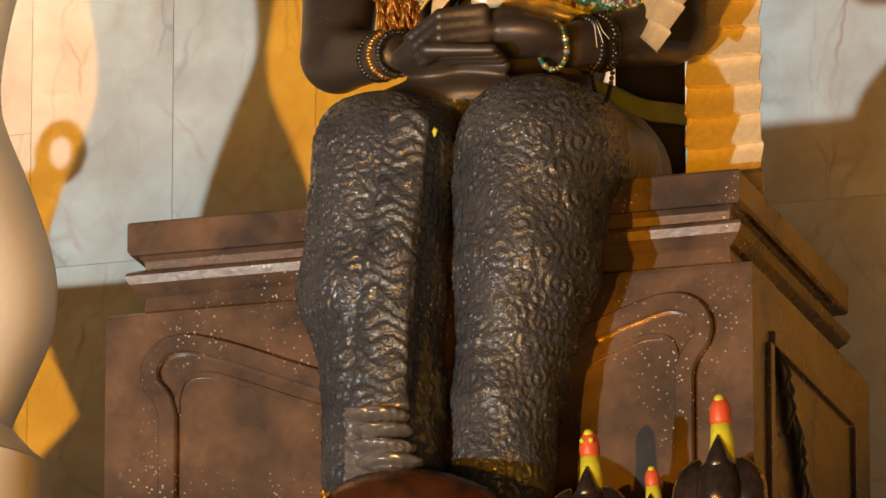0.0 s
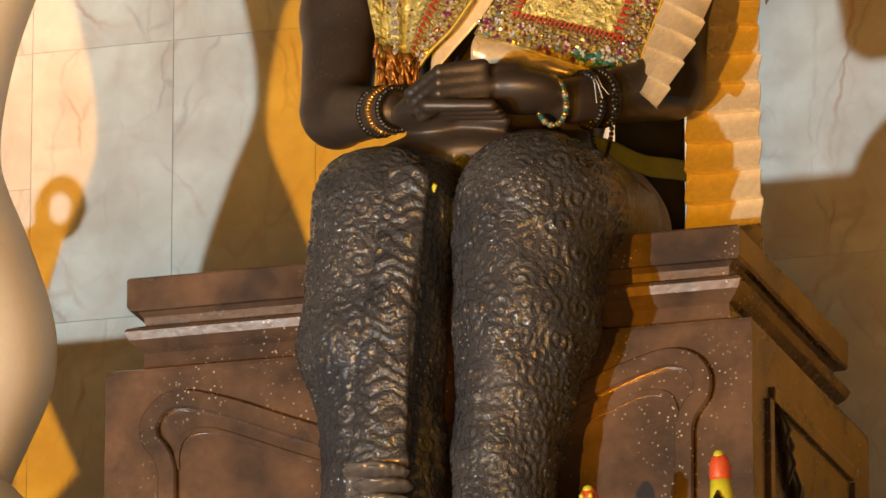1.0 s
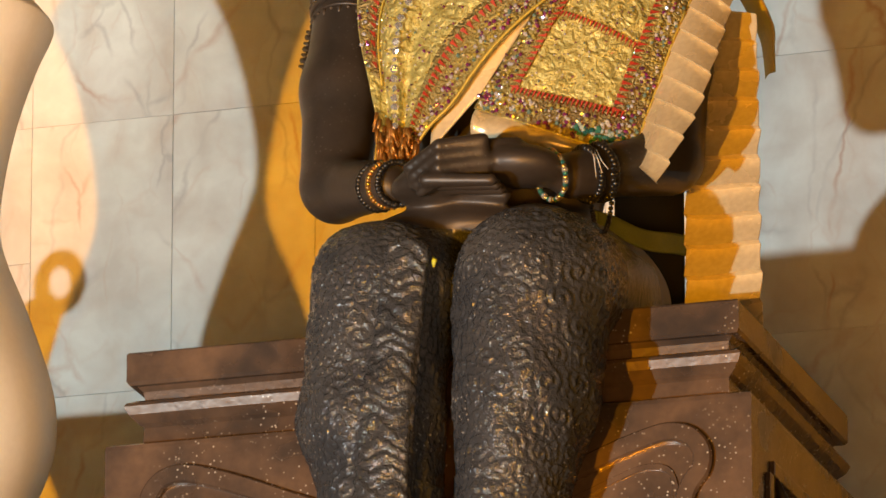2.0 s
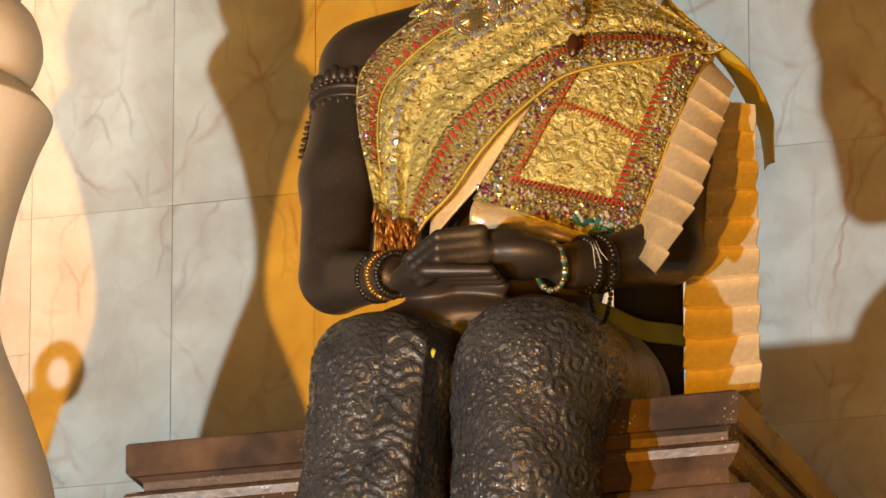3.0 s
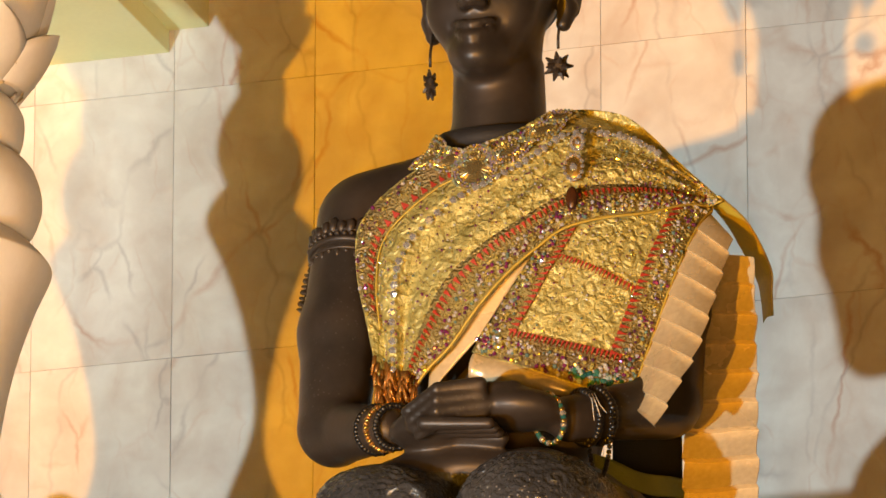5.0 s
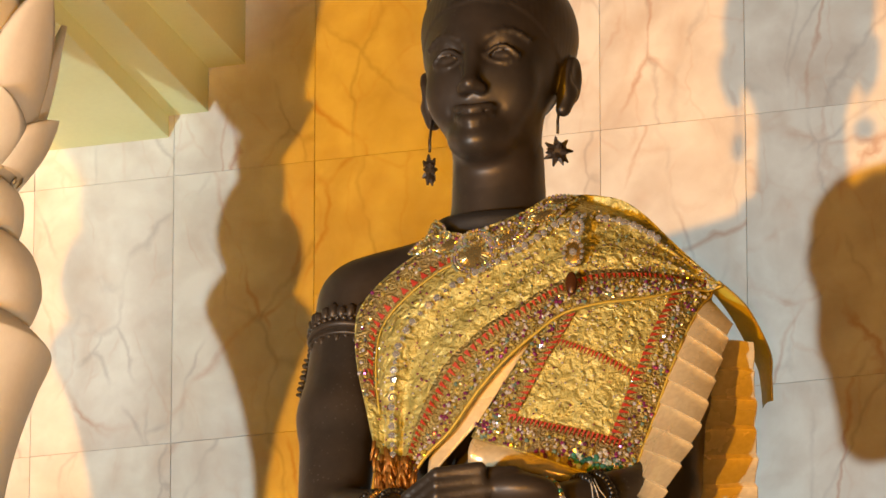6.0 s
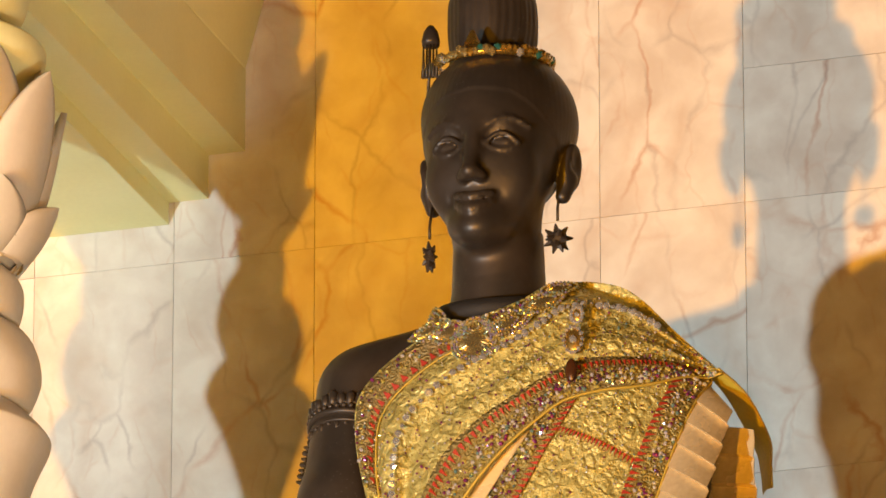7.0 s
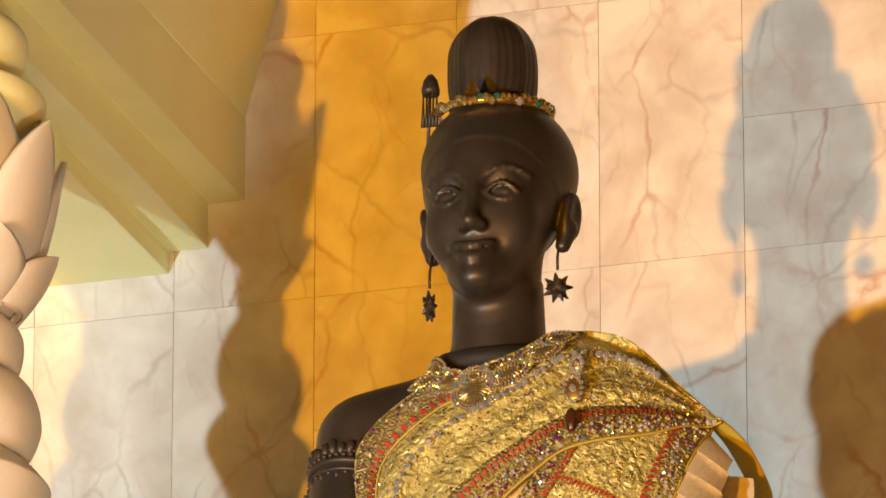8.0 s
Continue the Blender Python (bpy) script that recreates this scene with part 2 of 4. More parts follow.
def spline(points, count):
    """Evenly stepped Catmull-Rom run through tuples of any length."""
    pts = np.array([points[0], *points, points[-1]], float)
    out = []
    for k in range(count):
        s = k / (count - 1) * (len(points) - 1)
        i = min(int(s), len(points) - 2)
        f, (a, b, c, d) = s - i, pts[i:i + 4]
        out.append(0.5 * (2 * b + (c - a) * f + (2 * a - 5 * b + 4 * c - d) * f * f + (3 * b - a - 3 * c + d) * f ** 3))
    return np.array(out)


def sheet(fn, nu, nv, thick=0.003, bm=None):
    """A cloth of two sides from fn(u, v), both 0 to 1; thickness runs backwards."""
    bm = bm or bmesh.new()
    front = [[Vector(fn(i / nu, j / nv)) for j in range(nv + 1)] for i in range(nu + 1)]
    va = [[bm.verts.new(p) for p in row] for row in front]
    vb = [[bm.verts.new(p + Vector((0, thick, 0))) for p in row] for row in front]
    for i in range(nu):
        for j in range(nv):
            bm.faces.new((va[i][j], va[i + 1][j], va[i + 1][j + 1], va[i][j + 1]))
            bm.faces.new((vb[i][j], vb[i][j + 1], vb[i + 1][j + 1], vb[i + 1][j]))
    for i in range(nu):
        for j in (0, nv):
            bm.faces.new((va[i][j], va[i + 1][j], vb[i + 1][j], vb[i][j]))
    for j in range(nv):
        for i in (0, nu):
            bm.faces.new((va[i][j], va[i][j + 1], vb[i][j + 1], vb[i][j]))
    return bm


SPARK = random.Random(21)


def gem(bm, p, r, flat=0.6):
    """A faceted stone that faces the front."""
    x, y, z = p
    ring = [bm.verts.new((x + r * math.cos(a * math.pi / 3), y, z + r * math.sin(a * math.pi / 3))) for a in range(6)]
    top = [bm.verts.new((x + 0.55 * r * math.cos(a * math.pi / 3 + 0.5), y - r * flat, z + 0.55 * r * math.sin(a * math.pi / 3 + 0.5))) for a in range(6)]
    back = bm.verts.new((x, y + r * 0.6, z))
    for i in range(6):
        j = (i + 1) % 6
        bm.faces.new((ring[i], ring[j], top[i]))
        bm.faces.new((ring[j], top[j], top[i]))
        bm.faces.new((ring[j], ring[i], back))
    bm.faces.new(top)
    tip = Matrix.Translation(p) @ Euler((SPARK.uniform(-0.5, 0.5), 0, SPARK.uniform(-0.6, 0.6))).to_matrix().to_4x4() @ Matrix.Translation((-x, -y, -z))
    for v in (*ring, *top, back):
        v.co = tip @ v.co


# ---- the setting ----
ground = part("ground", box(-60, 60, -60, 60, -6.7, -6.5), PAVING, None, smooth=False)
tagged(ground, "grey paved ground in front of the monument", "ground", kind="structure")
podium = part("podium", box(-3.2, 0.86, -0.62, 2.349, -6.498, -0.80, 0.02), PLASTER, None, smooth=False)
tagged(podium, "dark granite podium that carries the bronze throne", "podium", kind="structure")
WALL_Y = 2.35
wall = thing("wall_north", (0, WALL_Y, -6.5), "tall wall clad in pale marble slabs with rusty veins", "wall", kind="structure")
part("backing", box(-7, 7, WALL_Y + 0.018, WALL_Y + 0.3, -6.496, 5.0), GROUT, wall, smooth=False)
# ---- the throne ----
def frame_ring(half_x, y0, y1, z, cx=-0.03):
    return [(cx - half_x, y0, z), (cx + half_x, y0, z), (cx + half_x, y1, z), (cx - half_x, y1, z)]


def moulding(profile):
    return loft([frame_ring(0.71 + o, -o, 0.95 + o, z) for o, z in profile])


def throne():
    t = thing("throne", (-0.03, 0.43, -0.80), "brown patinated bronze throne with stepped mouldings and carved panels", "throne")
    part("seat_slab", moulding([(-0.004, 0.126), (0.0, 0.121), (0.0, 0.058), (-0.006, 0.050)]), THRONE, t, smooth=False)
    part("upper_neck", moulding([(-0.020, 0.050), (-0.030, 0.040), (-0.034, 0.016)]), THRONE, t, smooth=False)
    part("rounded_moulding", moulding([(-0.016, 0.016), (0.000, 0.008), (0.004, 0.000), (-0.004, -0.018), (-0.022, -0.036), (-0.034, -0.044)]), THRONE, t, smooth=False)
    part("lower_neck", moulding([(-0.032, -0.044), (-0.030, -0.095)]), THRONE, t, smooth=False)
    body = part("body", moulding([(0.022, -0.095), (0.034, -0.100), (0.036, -0.110), (0.036, -0.80)]), THRONE, t, smooth=False)
    for side in (-1, 1):
        cx = -0.03
        path = [(0.17, -0.315), (0.30, -0.268), (0.42, -0.220), (0.50, -0.193), (0.56, -0.180), (0.608, -0.192), (0.636, -0.228), (0.634, -0.268), (0.612, -0.298), (0.597, -0.335), (0.594, -0.40), (0.594, -0.799)]
        run = spline(path, 60)
        for name, line, w, proud in (("panel_frame", run, 0.022, 0.020), ("panel_lip", spline([(x, z - 0.062) for x, z in path[:4]] + [(0.555, -0.262), (0.574, -0.30), (0.574, -0.34)], 40), 0.007, 0.007)):
            rings = []
            for i, (x, z) in enumerate(line):
                d = line[min(i + 1, len(line) - 1)] - line[max(i - 1, 0)]
                d /= np.linalg.norm(d) + 1e-9
                nx, nz = -d[1], d[0]
                rings.append([(cx + side * (x + nx * o), -0.035 - h, z + nz * o) for o, h in ((-w, -0.004), (-w, proud * 0.7), (-w * 0.8, proud), (w * 0.8, proud), (w, proud * 0.7), (w, -0.004))])
            part(name, loft(rings), THRONE, body, smooth=False)
    # side panel with a carved spray
    x = 0.716
    for y in (0.10, 0.84):
        part("side_panel_bar", box(x - 0.004, x + 0.010, y - 0.018, y + 0.018, -0.799, -0.25, 0.004), THRONE, body, smooth=False)
    part("side_panel_bar", box(x - 0.004, x + 0.010, 0.12, 0.82, -0.25, -0.215, 0.004), THRONE, body, smooth=False)
    rnd = random.Random(4)
    for k in range(9):
        bm = bmesh.new()
        y0, z0 = 0.16 + 0.022 * k, -0.25 - 0.028 * k
        y1, z1 = y0 + rnd.uniform(0.02, 0.09), z0 - rnd.uniform(0.09, 0.16)
        tube([(x + 0.004, y0, z0), (x + 0.016, (y0 + y1) / 2 + 0.01, (z0 + z1) / 2), (x + 0.004, y1, z1)], [0.006, 0.014, 0.003], 8, bm)
        part("carved_leaf", bm, BRONZE, body, "dark carved leaf")


throne()


# ---- the seated bronze statue: one blended solid ----
class Solid:
    def __init__(self, low, high, step):
        self.low, self.step = np.array(low, float), step
        self.n = np.ceil((np.array(high) - low) / step).astype(int) + 1
        self.axes = [self.low[i] + step * np.arange(self.n[i]) for i in range(3)]
        self.d = np.full(self.n, 0.2, np.float32)

    def window(self, low, high):
        s = []
        for i in range(3):
            a = int(np.clip((low[i] - self.low[i]) / self.step, 0, self.n[i] - 1))
            b = int(np.clip((high[i] - self.low[i]) / self.step + 2, 1, self.n[i]))
            s.append(slice(a, b))
        g = np.meshgrid(*[self.axes[i][s[i]] for i in range(3)], indexing="ij")
        return tuple(s), [v.astype(np.float32) for v in g]

    def blend(self, s, d, k, cut=False):
        old = self.d[s]
        if cut:
            h = np.clip(0.5 - 0.5 * (old + d) / k, 0, 1)
            self.d[s] = old * (1 - h) - d * h + k * h * (1 - h)
        else:
            h = np.clip(0.5 + 0.5 * (old - d) / k, 0, 1)
            self.d[s] = old * (1 - h) + d * h - k * h * (1 - h)

    def limb(self, a, b, ra, rb, k=0.03, flat=(1, 1, 1)):
        """A tapered limb from a to b."""
        a, b = np.array(a, float), np.array(b, float)
        m = max(ra, rb) * max(1 / min(flat), 1) + k + 0.03
        s, (x, y, z) = self.window(np.minimum(a, b) - m, np.maximum(a, b) + m)
        v = b - a
        t = np.clip(((x - a[0]) * v[0] + (y - a[1]) * v[1] + (z - a[2]) * v[2]) / (v @ v), 0, 1)
        d = np.sqrt(((x - a[0] - t * v[0]) * flat[0]) ** 2 + ((y - a[1] - t * v[1]) * flat[1]) ** 2 + ((z - a[2] - t * v[2]) * flat[2]) ** 2) - (ra + (rb - ra) * t)
        self.blend(s, d, k)

    def ball(self, c, r, k=0.03, cut=False, tilt=0.0):
        """An ellipsoid, tilted about the front-to-back axis."""
        c, r = np.array(c, float), np.array(r, float)
        m = r.max() + k + 0.03
        s, (x, y, z) = self.window(c - m, c + m)
        x, y, z = x - c[0], y - c[1], z - c[2]
        if tilt:
            ca, sa = math.cos(radians(tilt)), math.sin(radians(tilt))
            x, z = x * ca + z * sa, z * ca - x * sa
        q = np.sqrt((x / r[0]) ** 2 + (y / r[1]) ** 2 + (z / r[2]) ** 2)
        q2 = np.sqrt((x / r[0] ** 2) ** 2 + (y / r[1] ** 2) ** 2 + (z / r[2] ** 2) ** 2) + 1e-6
        self.blend(s, q * (q - 1) / q2, k, cut)

    def surface(self):
        """Vertices and quads of the zero level."""
        d = self.d
        inside = d < 0
        c = [slice(None, -1), slice(1, None)]
        count = np.zeros([v - 1 for v in d.shape], int)
        for i in (0, 1):
            for j in (0, 1):
                for k in (0, 1):
                    count += inside[c[i], c[j], c[k]]
        cells = np.argwhere((count > 0) & (count < 8))
        index = np.full(count.shape, -1)
        index[tuple(cells.T)] = np.arange(len(cells))
        total, weight = np.zeros((len(cells), 3)), np.zeros(len(cells))
        corners = [(i, j, k) for i in (0, 1) for j in (0, 1) for k in (0, 1)]
        for a in corners:
            for ax in range(3):
                if a[ax]:
                    continue
                b = list(a)
                b[ax] = 1
                da, db = d[tuple((cells + a).T)], d[tuple((cells + b).T)]
                cross = (da < 0) != (db < 0)
                t = np.where(cross, da / np.where(cross, da - db, 1), 0)
                p = cells + np.array(a) + 0.0
                p[:, ax] += t
                total += p * cross[:, None]
                weight += cross
        verts = self.low + self.step * total / weight[:, None]
        quads = []
        for ax in range(3):
            sl_a, sl_b = [slice(1, -1)] * 3, [slice(1, -1)] * 3
            sl_a[ax], sl_b[ax] = slice(0, -1), slice(1, None)
            o = np.zeros(3, int)
            o[[i for i in range(3) if i != ax]] = 1
            change = inside[tuple(sl_a)] != inside[tuple(sl_b)]
            e = np.argwhere(change) + o
            u, w = [(1, 2), (2, 0), (0, 1)][ax]
            du, dw = np.eye(3, dtype=int)[u], np.eye(3, dtype=int)[w]
            q = np.stack([index[tuple((e - s).T)] for s in (du + dw, dw, 0 * du, du)], 1)
            flip = ~inside[tuple(e.T)]
            q[flip] = q[flip][:, ::-1]
            quads.append(q)
        return verts, np.concatenate(quads)


def statue():
    s = Solid((-0.48, -0.42, -0.82), (0.66, 0.62, 1.42), 0.0062)
    cx = 0.06
    # trunk
    s.ball((cx, 0.34, 0.86), (0.27, 0.17, 0.40), 0.03)
    s.ball((cx, 0.34, 0.55), (0.22, 0.16, 0.24), 0.05)
    s.ball((cx, 0.36, 0.25), (0.36, 0.27, 0.21), 0.06)
    s.limb((-0.20, 0.34, 1.11), (0.34, 0.36, 1.11), 0.085, 0.085, 0.08)
    s.limb((0.0, 0.34, 1.20), (-0.27, 0.34, 1.09), 0.050, 0.085, 0.06)
    s.limb((0.042, 0.33, 1.10), (0.042, 0.32, 1.42), 0.115, 0.104, 0.05)
    # arms
    s.limb((-0.285, 0.33, 1.07), (-0.312, 0.24, 0.78), 0.108, 0.090, 0.05)
    s.limb((-0.312, 0.24, 0.78), (-0.305, 0.17, 0.535), 0.090, 0.080, 0.04)
    s.limb((-0.300, 0.17, 0.520), (-0.12, -0.02, 0.455), 0.074, 0.050, 0.03)
    s.limb((0.40, 0.36, 1.06), (0.455, 0.28, 0.78), 0.088, 0.086, 0.05)
    s.limb((0.455, 0.28, 0.78), (0.470, 0.20, 0.54), 0.086, 0.078, 0.04)
    s.limb((0.465, 0.20, 0.52), (0.30, 0.00, 0.445), 0.072, 0.052, 0.03)
    # hands folded in the lap, fingers over fingers
    s.ball((0.01, -0.09, 0.425), (0.10, 0.075, 0.042), 0.03, tilt=6)
    s.ball((0.20, -0.07, 0.455), (0.105, 0.080, 0.048), 0.03, tilt=-6)
    for k in range(4):
        y, z = -0.155 + 0.034 * k, 0.440 + 0.016 * k
        s.limb((0.15, y + 0.02, z + 0.012), (0.065, y - 0.006, z), 0.019, 0.018, 0.008)
        s.limb((0.065, y - 0.006, z), (-0.015, y, z - 0.034), 0.018, 0.013, 0.008)
        s.limb((0.02, y - 0.03, 0.405 + 0.003 * k), (0.17, y - 0.03, 0.390), 0.017, 0.014, 0.008)
    s.limb((0.20, -0.10, 0.488), (0.105, -0.13, 0.492), 0.024, 0.017, 0.012)
    s.limb((-0.03, -0.13, 0.43), (0.05, -0.17, 0.44), 0.021, 0.015, 0.012)
    for k in range(4):
        s.limb((0.140, -0.155 + 0.006 * k, 0.494 - 0.021 * k), (0.050, -0.182, 0.482 - 0.025 * k), 0.0165, 0.0155, 0.004)
        s.limb((0.050, -0.182, 0.482 - 0.025 * k), (-0.030 + 0.01 * k, -0.160, 0.444 - 0.020 * k), 0.0155, 0.0115, 0.004)
    s.ball((0.04, 0.06, 0.33), (0.25, 0.17, 0.07), 0.04)
    # thighs and lower legs under the wrapped skirt
    s.limb((-0.06, 0.32, 0.23), (-0.085, -0.13, 0.170), 0.185, 0.160, 0.05)
    s.ball((-0.150, -0.10, 0.205), (0.105, 0.14, 0.120), 0.04)
    s.limb((0.22, 0.32, 0.23), (0.252, -0.12, 0.165), 0.200, 0.174, 0.015)
    s.limb((-0.092, -0.14, 0.15), (-0.115, -0.15, -0.13), 0.156, 0.158, 0.012)
    s.limb((-0.115, -0.15, -0.13), (-0.086, -0.16, -0.36), 0.158, 0.130, 0.03)
    s.limb((-0.086, -0.16, -0.36), (-0.082, -0.17, -0.80), 0.130, 0.136, 0.03)
    s.limb((0.250, -0.13, 0.145), (0.240, -0.15, -0.10), 0.176, 0.160, 0.012)
    s.limb((0.240, -0.15, -0.10), (0.196, -0.17, -0.40), 0.160, 0.113, 0.02)
    s.limb((0.196, -0.17, -0.40), (0.186, -0.18, -0.80), 0.113, 0.108, 0.02)
    # hanging front fold on one leg and its stacked loops
    s.limb((0.005, -0.262, 0.20), (-0.03, -0.290, -0.10), 0.050, 0.060, 0.010, (1, 2.4, 1))
    s.limb((-0.03, -0.290, -0.10), (-0.055, -0.280, -0.44), 0.060, 0.068, 0.010, (1, 2.4, 1))
    for k, (w, x) in enumerate(((0.076, -0.058), (0.070, -0.042), (0.082, -0.048), (0.080, -0.028), (0.088, -0.022))):
        s.ball((x, -0.292, -0.455 - 0.036 * k), (w, 0.062, 0.019), 0.003, tilt=-4 + 3 * (k % 2))
    # feet
    s.limb((-0.08, -0.22, -0.76), (-0.09, -0.38, -0.78), 0.06, 0.04, 0.03)
    s.limb((0.19, -0.22, -0.76), (0.20, -0.38, -0.78), 0.06, 0.04, 0.03)
    v1, q1 = s.surface()
    # relief of the skirt: ribs across the hanging fold, hem bands and scrolls
    x, y, z = v1.T
    leg = (y < 0.02) & (z < 0.31)
    fold_x = np.interp(z, [-0.44, -0.10, 0.18], [-0.055, -0.03, 0.005])
    fold_w = np.interp(z, [-0.44, -0.10, 0.18], [0.062, 0.052, 0.045])
    on_fold = leg & (np.abs(x - fold_x) < fold_w) & (y < -0.20) & (z > -0.43) & (z < 0.24)
    push = np.zeros(len(v1))
    ribs = np.sin(z * 2 * math.pi / 0.036 + 2.2 * np.sin(x * 75 + z * 21) + 1.5 * np.sin(z * 47) + 2 * x / 0.05) + 0.5 * np.sin(z * 330 - x * 120)
    push += on_fold * (0.010 + 0.0036 * ribs)
    # cast scrollwork: spirals round staggered centres, with leaf strokes between
    axis_x = np.where(x < 0.08, np.interp(z, [-0.8, -0.36, -0.13, 0.15], [-0.082, -0.086, -0.115, -0.092]), np.interp(z, [-0.8, -0.40, -0.10, 0.15], [0.186, 0.196, 0.240, 0.250]))
    around = axis_x + 0.16 * np.arctan2(x - axis_x, -(y + 0.13)) + np.where(x < 0.08, -1.0, 1.0)
    rnd = np.random.RandomState(3)
    best, twist = np.full(len(v1), 9.0), np.zeros(len(v1))
    for side, mid in ((-1.0, -0.09), (1.0, 0.23)):
        for row in range(17):
            for col in range(-4, 5):
                cu = mid + side + (col + 0.5 * (row % 2)) * 0.076 + rnd.uniform(-0.014, 0.014)
                cz = -0.80 + row * 0.068 + rnd.uniform(-0.014, 0.014)
                r = np.hypot(around - cu, z - cz) / rnd.uniform(0.85, 1.2)
                a = np.arctan2(z - cz, around - cu)
                spiral = np.cos(r / 0.0165 * 2 * math.pi - a * rnd.choice((-1, 1)) + rnd.uniform(0, 6)) * np.clip(1.25 - r / 0.042, 0, 1)
                near = r < best
                best, twist = np.where(near, r, best), np.where(near, spiral, twist)
    strokes = np.sin(around * 210 + 3.0 * np.sin(z * 60)) * np.sin(z * 150 + 2.5 * np.sin(around * 55))
    scroll = twist + 0.8 * strokes * np.clip((best - 0.026) / 0.016, 0, 1)
    push += (leg & ~on_fold) * (0.0048 * scroll + 0.005 * np.sin(around * 31 + z * 9) * np.sin(z * 17 + around * 12))
    for zc, side in ((-0.30, 0), (-0.42, 0), (-0.345, 0), (-0.70, 0)):
        push += (leg & ~on_fold) * 0.0065 * np.exp(-((z - zc - 0.04 * (x - 0.1)) / 0.007) ** 2) * (0.7 + 0.3 * np.sin(x * 420))
    centre = np.stack([np.where(x < 0.08, -0.07, 0.22), np.full(len(v1), -0.10), z], 1)
    way = v1 - centre
    way /= np.linalg.norm(way, axis=1)[:, None] + 1e-9
    v1 = v1 + way * push[:, None]
    mats1 = ((v1[q1][:, :, 2].mean(1) < 0.33) & (v1[q1][:, :, 1].mean(1) < 0.30) & (v1[q1][:, :, 2].mean(1) < 0.31)).astype(int)
    mats1[v1[q1][:, :, 2].mean(1) > 0.315] = 0
    mats1[on_fold[q1].mean(1) > 0.6] = 2
    loops = (z < -0.43) & (z > -0.64) & (np.abs(x + 0.04) < 0.10) & (y < -0.285)
    mats1[loops[q1].mean(1) > 0.6] = 3

    # head
    h = Solid((-0.19, 0.02, 1.28), (0.28, 0.56, 2.12), 0.0048)
    fx = 0.042
    h.ball((fx, 0.315, 1.665), (0.166, 0.195, 0.185), 0.02)
    h.ball((fx, 0.245, 1.535), (0.126, 0.128, 0.165), 0.07)
    h.ball((fx, 0.175, 1.395), (0.070, 0.065, 0.045), 0.06)
    h.limb((fx, 0.32, 1.29), (fx, 0.31, 1.45), 0.104, 0.102, 0.03)
    for sx in (-1, 1):
        h.ball((fx + sx * 0.061, 0.104, 1.592), (0.046, 0.032, 0.030), 0.026, True)
        h.ball((fx + sx * 0.062, 0.150, 1.582), (0.031, 0.025, 0.017), 0.003)
        h.ball((fx + sx * 0.064, 0.1225, 1.582), (0.0085, 0.006, 0.0085), 0.002, True)
        for k in range(6):
            a0, a1 = k / 6, (k + 1) / 6
            arc = lambda a: (fx + sx * (0.020 + 0.102 * a), 0.122 + 0.046 * a * a, 1.614 + 0.034 * math.sin(a * 2.6) - 0.008 * a)
            h.limb(arc(a0), arc(a1), 0.0048, 0.0040, 0.007)
            lid = lambda a: (fx + sx * (0.028 + 0.072 * a), 0.123 + 0.020 * a * a, 1.579 + 0.024 * math.sin(a * 3.0))
            h.limb(lid(a0), lid(a1), 0.0065, 0.0055, 0.003)
            low = lambda a: (fx + sx * (0.030 + 0.066 * a), 0.125 + 0.020 * a * a, 1.577 - 0.014 * math.sin(a * 3.0))
            h.limb(low(a0), low(a1), 0.0045, 0.0040, 0.004)
        h.ball((fx + sx * 0.080, 0.190, 1.515), (0.042, 0.036, 0.055), 0.05)
        # ear with a long lobe
        h.ball((fx + sx * 0.168, 0.335, 1.575), (0.020, 0.045, 0.062), 0.012, tilt=-sx * 8)
        h.ball((fx + sx * 0.192, 0.318, 1.580), (0.014, 0.026, 0.040), 0.008, True)
        h.limb((fx + sx * 0.166, 0.325, 1.545), (fx + sx * 0.156, 0.318, 1.505), 0.022, 0.018, 0.012)
        h.ball((fx + sx * 0.022, 0.112, 1.497), (0.013, 0.018, 0.012), 0.010)
    h.limb((fx, 0.132, 1.630), (fx, 0.094, 1.508), 0.013, 0.017, 0.024)
    h.ball((fx, 0.092, 1.502), (0.016, 0.018, 0.015), 0.012)
    for k in range(8):
        a0, a1 = -1 + k / 4, -1 + (k + 1) / 4
        up = lambda a: (fx + 0.056 * a, 0.107 + 0.032 * a * a, 1.4490 - 0.003 * math.cos(a * 5) + 0.011 * a * a)
        lo = lambda a: (fx + 0.050 * a, 0.109 + 0.032 * a * a, 1.4190 + 0.034 * a * a)
        h.limb(up(a0), up(a1), 0.0110 - 0.006 * abs(a0), 0.0110 - 0.006 * abs(a1), 0.006)
        h.limb(lo(a0), lo(a1), 0.0145 - 0.008 * abs(a0), 0.0145 - 0.008 * abs(a1), 0.006)
    for sx in (-1, 1):
        h.ball((fx + sx * 0.062, 0.128, 1.452), (0.010, 0.014, 0.012), 0.014, True)
    h.ball((fx, 0.136, 1.378), (0.036, 0.032, 0.028), 0.03)
    # combed hair cap and topknot
    h.ball((fx, 0.335, 1.705), (0.178, 0.195, 0.168), 0.008)
    h.ball((0.028, 0.33, 1.93), (0.100, 0.100, 0.155), 0.03)
    h.limb((0.028, 0.33, 1.86), (0.026, 0.33, 1.985), 0.088, 0.098, 0.03)
    v2, q2 = h.surface()
    x, y, z = v2.T
    a = np.arctan2(y - 0.33, x - 0.03)
    hair = (z > 1.84) * 1.0
    push = hair * (0.0007 * np.sin(a * 34 + 1.5 * np.sin(z * 25)) + 0.0016 * np.sin(a * 9 + 1))
    v2 = v2 + np.stack([np.cos(a), np.sin(a), 0 * a], 1) * push[:, None]
